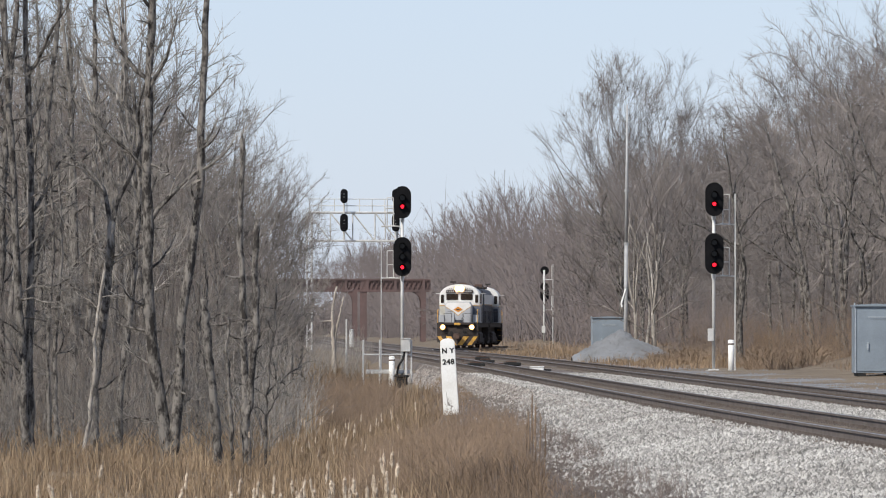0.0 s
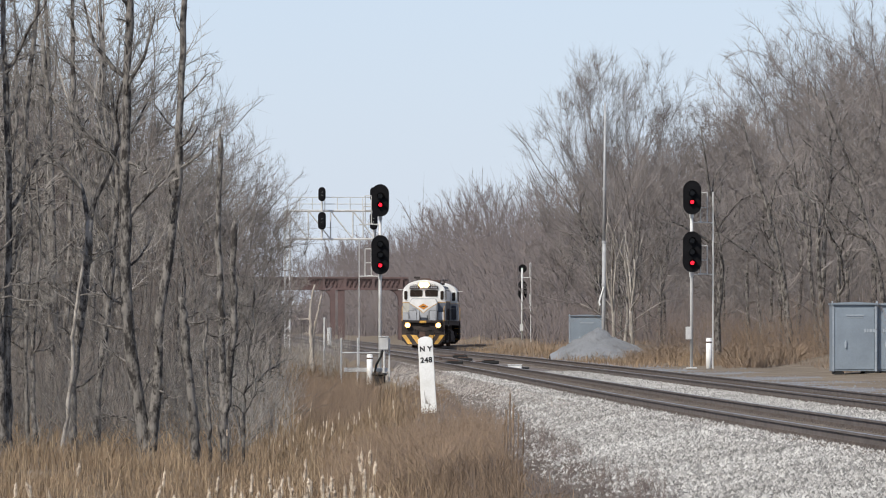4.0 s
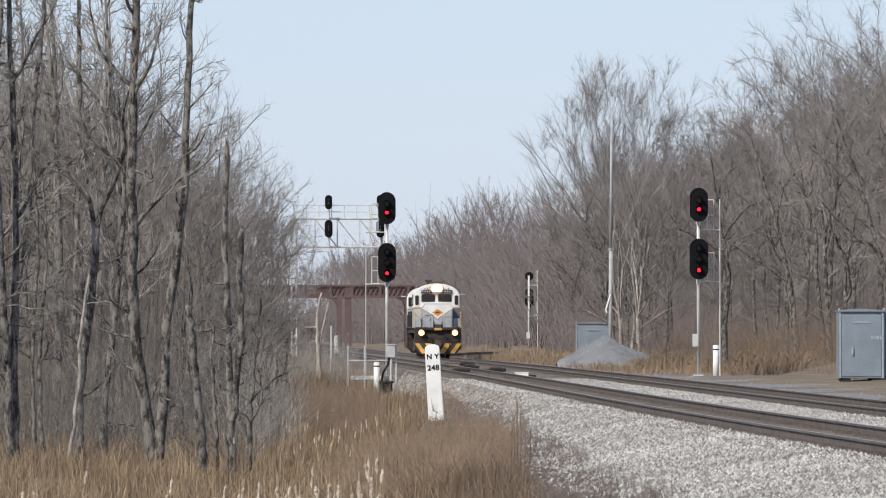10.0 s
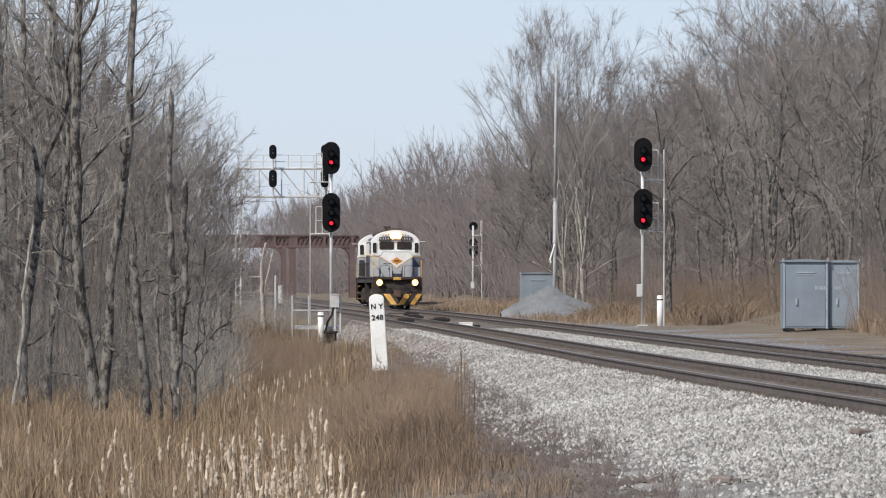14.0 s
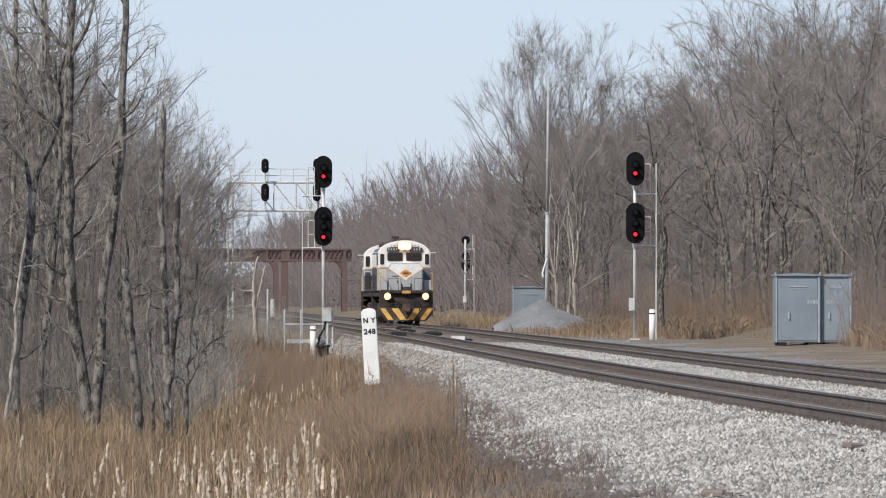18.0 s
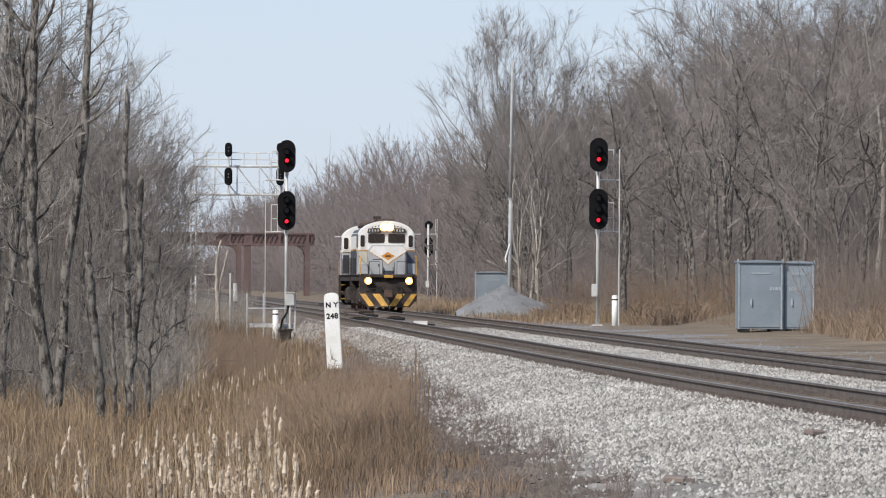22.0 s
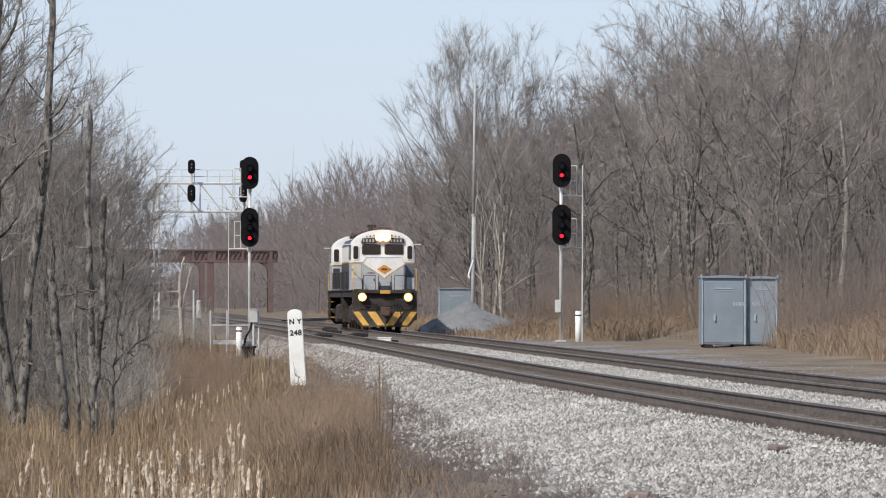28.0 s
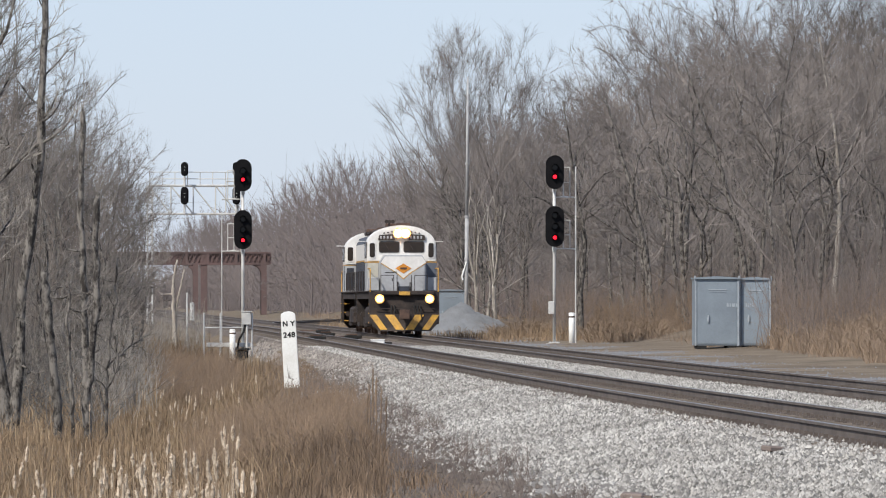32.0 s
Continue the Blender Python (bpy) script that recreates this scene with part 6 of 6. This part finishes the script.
for px, y, kind, sc, lean in ((10, 176.4, SLIM[1], 1.4, 0), (215, 176.4, SLIM[0], 1.3, 0), (120, 185.7, NEAR[1], 1.2, 0), (410, 178.3, SLIM[2], 0.6, 1), (472, 170.9, SLIM[3], 0.45, 1), (350, 185.7, SLIM[1], 0.85, -1), (255, 195, NEAR[0], 1.05, 1), (82, 170, HEROES[3][2], 1.05, -3), (20, 166, HEROES[0][2], 0.95, 2), (150, 190, HEROES[1][2], 1.05, 2)):
    x = K0(px, y)
    tree("marsh_tree", kind, pose(x, y, ground_z(x, y), 0, lean, 37 * px), "grey bare-branched tree standing in the marsh", "marsh edge trees", sc)


def thicket_top(px):
    """How high the thicket behind the marsh reaches, along its length."""
    return glide([(-400, -60), (0, -10), (200, 50), (300, 120), (380, 195), (430, 240), (470, 300), (500, 345), (530, 395), (552, 445)], px)


for i in range(60):
    px, y = -330 + 14.6 * i, (255, 300, 275, 330, 365, 315)[i % 6]
    x = K0(px, y)
    tree("thicket_tree", WOODS[(i * 5) % 6], pose(x, y, ground_z(x, y), 0, (i % 5 - 2) * 1.2, 67 * i), "bare grey-brown tree in the thicket behind the marsh", "marsh thicket trees", ((583 - thicket_top(px)) * y / 13000 + 2.7) / 16 * (0.9, 1.0, 0.82, 0.96)[i % 4])
rng = random.Random(41)
for i in range(46):
    y = 186 + 483 * rng.random() ** 1.3
    edge = -0.8 - 0.6 * (y < 316)
    x = edge - (2.0 + 0.016 * y) * 2.2 * rng.random() ** 1.2
    tall = (0.75 + 0.5 * min(1, (edge - x) / 5)) * (1 + 0.35 * min(1, (y - 186) / 371)) * rng.uniform(0.85, 1.12)
    kind = rng.choice(SLIM + NEAR[:1])
    room = ((583 - thicket_top(522.2 + 13000 * x / y)) * y / 13000 + 2.6) / (9.0 if kind in SLIM else 11.5)
    tree("marsh_tree", kind, pose(x, y, ground_z(x, y), rng.gauss(0, 2), rng.gauss(0, 2), rng.uniform(0, 360)), "slim grey bare tree in the thicket beside the marsh", "marsh thicket trees", min(tall, room))
for px, y, top in ((392, 232.1, 245), (418, 250.7, 255), (436, 278.6, 265), (452, 297.1, 285), (404, 278.6, 235), (462, 334.3, 290), (478, 352.9, 310), (488, 399.3, 320), (470, 427.1, 300), (500, 445.7, 345), (508, 482.9, 350), (494, 520, 330),
                   (518, 538.6, 370), (526, 594.3, 385), (512, 612.9, 360), (533, 631.4, 400), (445, 371.4, 265), (425, 325, 230)):
    x, tall = K0(px, y), (583 - top) * y / 13000 + 2.5
    tree("marsh_tree", SLIM[px % 4], pose(x, y, ground_z(x, y), 0, 0, 11 * px), "slim grey bare tree at the end of the thicket", "marsh thicket trees", tall / 9.0)
for i in range(12):
    px, y = 8 + 23 * i, (205, 240, 222, 262)[i % 4]
    x = K0(px, y)
    tree("marsh_tree", (NEAR + SLIM)[i % 7], pose(x, y, ground_z(x, y), 0, (i % 3 - 1) * 1.5, 53 * i), "tall grey bare tree deep in the thicket", "marsh thicket trees", 1.25 if i % 7 < 3 else 1.5)
px, y = 592, 440
tree("dead_stub", bent_tree(220, ((5.2, (0, -0.05, -0.1, -0.12, 0.12), 0.17, 0.06, True), (4.6, (0.05, 0, 0.05, 0.3, 0.55), 0.12, 0.05, True)), ((0, 0.6, -0.5, 0.8, 0.8, 0.06),), 3, 0.5, 2, 2, 0.4, 2.0, (DEADWOOD, DEADWOOD)), pose(K0(px, y), y, ground_z(K0(px, y), y)), "pale forked dead tree stub beyond the landing")
deep = []
for _ in range(400):
    y = 235 + 230 * rng.random()
    x = -2.4 - 17 * rng.random() * y / 330
    deep.append((x, y, -1.2, min(1.0, 0.45 + 0.13 * (-2.4 - x)) * (0.8 + 0.4 * y / 330) * rng.uniform(0.75, 1.1)))
brush("deep_thicket", deep, 14, 10.5, 0.017, BRUSH, "dense grey-brown young woods behind the marsh trees", 52, 0.2)
brush("thicket_saplings", spots(170, -16, -0.6, 163.4, 371.4, 45, lambda x, y, r: x < -2.0 - 0.011 * max(0, 204 - y), 0, (0.5, 1.15)), 11, 7.5, 0.012, DARKBRUSH, "slender grey saplings between the marsh trees", 49, 0.22)
brush("thicket_brush", spots(330, -24, 0.2, 156, 612.9, 43, lambda x, y, r: x < -0.3 - 0.4 * (y < 260), 0, (0.7, 1.7)), 18, 3.4, 0.011, DARKBRUSH, "grey bare undergrowth between the marsh trees", 44, 1.0)
joined_trees("far_marsh_woods", FARW, [(-3 - 34 * rng.random() ** 1.2 - 0.002 * y, y, -1.2, rng.uniform(0.62, 0.95), 6.28 * rng.random()) for y in [279 + 1207 * rng.random() ** 1.5 for _ in range(46)]], "grey-brown bare woods beyond the marsh")


# ---- woods behind the cabinets ----
def roof(x, y):
    """How high the trees stand there: tall at the near end of the wood, lower down the line."""
    px = 522.2 + 13000 * x / y
    return 1.7 + (583 - glide([(500, 425), (760, 385), (850, 322), (950, 284), (1010, 265), (1150, 230), (1250, 170), (1390, 150), (1412, 75), (1450, 25), (1600, 0), (1800, -30), (4000, -60)], px)) * y / 13000


def wood_edge(y):
    return glide([(186, 29.0), (279, 26.0), (371, 24.0), (483, 22.0), (706, 20.5), (891, 18.5), (1189, 15.5), (1671, 12.0), (2414, 8.0)], y)


def clear(x, y):
    return y < 487 or abs(x - branch_x(min(y, 715))) > 4.5


for px, y, kind, sc in ((1100, 486.6, VASE[0], 1.13), (1160, 475.4, VASE[1], 1.10), (1300, 380.7, WOODS[0], 0.82), (1140, 423.4, WOODS[1], 0.6), (1390, 400, WOODS[3], 0.8)):
    x = K0(px, y)
    tree("woodland_tree", kind, pose(x, y, ground_z(x, y), 0, 0, px), "tall bare tree with a rounded twiggy crown", "woodland trees", sc)
EDGE = (
    (1312, 330.0, bent_tree(231, ((10.6, (0, -0.05, 0.15, -0.2, -0.5, -0.8), 0.17, 0.025, False),), ((0, 0.5, -2.0, 1.2, 3.4, 0.07), (0, 0.55, 0.8, 1.2, 2.6, 0.06), (0, 0.7, 0.6, 1.0, 2.4, 0.05)), 12, 2.0, 6, 7, 0.4, 1.8, (BARK, TWIG)), "crooked dark tree at the wood's edge"),
    (1112, 445.0, bent_tree(232, ((10.6, (0, 0, -0.13, -0.6, -2.0, -3.4), 0.15, 0.02, False),), ((0, 0.75, -0.3, 1.2, 2.6, 0.06), (0, 0.6, -0.8, 1.0, 3.0, 0.06)), 10, 2.0, 6, 7, 0.5, 2.2, (BARK, TWIG)), "grey tree bowed far over towards the tracks"),
    (1440, 330.0, bent_tree(233, ((10.5, (0, -0.2, -0.5, -1.0, -1.6, -2.2), 0.19, 0.025, False),), ((0, 0.35, -1.0, 0.9, 3.6, 0.08), (0, 0.5, -1.0, 1.3, 3.8, 0.07), (0, 0.62, 0.7, 1.2, 3.4, 0.07)), 13, 2.3, 7, 7, 0.35, 1.8, (BARK, TWIG)), "leaning bare tree with long lit limbs"),
    (1610, 318.0, bent_tree(234, ((12.0, (0, -0.1, -0.4, -0.9, -1.5, -2.2, -2.9), 0.2, 0.025, False), (13.0, (0.2, 0.5, 0.7, 1.2, 1.5, 2.0), 0.16, 0.025, False)), ((0, 0.4, -1.0, 0.9, 4.0, 0.09), (0, 0.6, -0.9, 1.0, 3.6, 0.08), (1, 0.5, 0.9, 1.2, 3.6, 0.07)), 13, 2.4, 7, 7, 0.3, 1.8, (BARK, TWIG)), "large double-stemmed tree leaning out of the wood"),
    (1760, 322.0, bent_tree(235, ((13.0, (0, 0.1, 0.3, 0.2, -0.2, -0.6), 0.18, 0.025, False),), ((0, 0.4, -1.0, 0.8, 3.6, 0.08), (0, 0.55, 0.9, 1.0, 3.4, 0.07)), 14, 2.3, 7, 7, 0.3, 1.8, (BARK_PALE, TWIG)), "pale-barked tree at the wood's edge"),
)
for px, y, kind, words in EDGE:
    x = K0(px, y)
    tree("woodland_tree", kind, pose(x, y, ground_z(x, y)), words, "woodland trees")
for i in range(12):
    px, y = 1500 + 42 * i, (335, 362, 348, 392, 410)[i % 5]
    x = K0(px, y)
    tree("woodland_tree", (WOODS + VASE)[i % 8], pose(x, y, ground_z(x, y), 0, 0, 71 * i), "tall bare tree leaning out from the wood's edge", "woodland trees", roof(x, y) / (16 if i % 8 < 6 else 18) * (1.0, 0.9, 1.05, 0.86)[i % 4])
for i, (px, y) in enumerate(((1126, 408), (1143, 412), (1160, 405))):
    x = K0(px, y)
    tree("woodland_tree", PALE[i % 2], pose(x, y, ground_z(x, y), 0, 2 * i - 2, 90 * i), "pale-barked tree with close upright stems", "woodland trees", 1.0)
n = 0
while n < 112:
    y = 293 + 371 * rng.random() ** 1.1
    x = wood_edge(y) + 42 * rng.random() ** 1.5
    if not clear(x, y):
        continue
    tall = min(rng.uniform(0.8, 1.0) * roof(x, y), 24) / 16
    tree("woodland_tree", rng.choice(WOODS), pose(x, y, ground_z(x, y), rng.gauss(0, 2), rng.gauss(0, 2), rng.uniform(0, 360)), "bare grey-brown woodland tree", "woodland trees", tall)
    n += 1
far = []
while len(far) < 210:
    y = 631 + 1500 * rng.random() ** 1.5
    x = wood_edge(y) + 60 * rng.random() ** 1.5
    if clear(x, y):
        far.append((x, y, -0.3, min(rng.uniform(0.85, 1.0) * roof(x, y), 21) / 16.5, 6.28 * rng.random()))


def filler(y, a, b, tall):
    """A clump of young growth that stays under the crowns."""
    x = wood_edge(y) + a + b * rng.random()
    return x, y, -0.4, min(roof(x, y), 19) * rng.uniform(0.55, 0.95) / tall


joined_trees("far_woods", FARW, far, "distant brown bare woods along the line")
brush("horizon_fill", [(rng.uniform(-70, 40), 1900 + 450 * rng.random(), -0.5, rng.uniform(0.7, 1.2)) for _ in range(330)], 13, 9.0, 0.34, FARTWIG, "brown stems of the woods closing the view", 51, 0.7)
joined_trees("horizon_woods", FARW, [(rng.uniform(-60, 45), 1900 + 500 * rng.random(), -0.5, rng.uniform(0.7, 1.0), 6.28 * rng.random()) for _ in range(36)], "hazy woods closing the view down the line")
brush("far_undergrowth", [(wood_edge(y) - 1 + 26 * rng.random(), y, -0.4, rng.uniform(0.8, 1.6)) for y in [483 + 1486 * rng.random() ** 1.3 for _ in range(480)]], 14, 4.0, 0.045, FARTWIG, "brown undergrowth of the far woods", 46, 0.5)
brush("far_fill", [filler(613 + 1393 * rng.random() ** 1.5, 1, 30, 9.0) for _ in range(900)], 13, 9.0, 0.085, FARTWIG, "dense brown stems inside the far woods", 50, 0.75)
brush("wood_fill", [filler(306 + 483 * rng.random(), 5, 40, 7.5) for _ in range(600)], 22, 7.5, 0.017, TWIG, "dense young growth inside the woods", 47, 0.4)
blades("hummock_grass", spots(9000, 19, 30, 200, 335, 75, lambda x, y, r: 8.9 < x - far_x(y) < 16), 0.3, 0.015, 1.0, OCHRE, "short tan grass on the hummocks by the wood", 76)
blades("far_ochre_grass", [(wood_edge(y) - 4 + 7 * rng.random(), y, -0.35) for y in [446 + 300 * rng.random() ** 1.3 for _ in range(5000)]], 0.7, 0.03, 0.6, OCHRE, "ochre grass along the far woods", 48)


# ---- what moves ----
SPEED, START = 7.068, 540.4  # metres a second; where the front stands at 0 s


def on_rails(y):
    return Vector((branch_x(y) if y > 475 else far_x(y), y, 0))


def engine_pose(front, backwards):
    a, b = on_rails(front + 3.7), on_rails(front + 13.9)
    d = b - a
    turn = math.atan2(-d.x, d.y)
    m = Matrix.Translation(a - d.normalized() * 3.7) @ Matrix.Rotation(turn, 4, "Z")
    return m @ pose(0, 17.6, 0, 0, 0, 180) if backwards else m


def motions():
    times = [i * 0.5 for i in range(65)]
    for engine, behind, turned in ((ENGINE, 0.0, False), (ENGINE_2, 18.2, True)):
        walk(engine, [(t, engine_pose(START - SPEED * t + behind, turned)) for t in times])
        for axle in engine.children_recursive:
            if axle.name.startswith("wheelset"):
                home = axle.matrix_basis.copy()
                walk(axle, [(i / 10, home @ Matrix.Rotation((-1 if turned else 1) * SPEED * i / 10 / 0.508, 4, "X")) for i in range(321)])


motions()
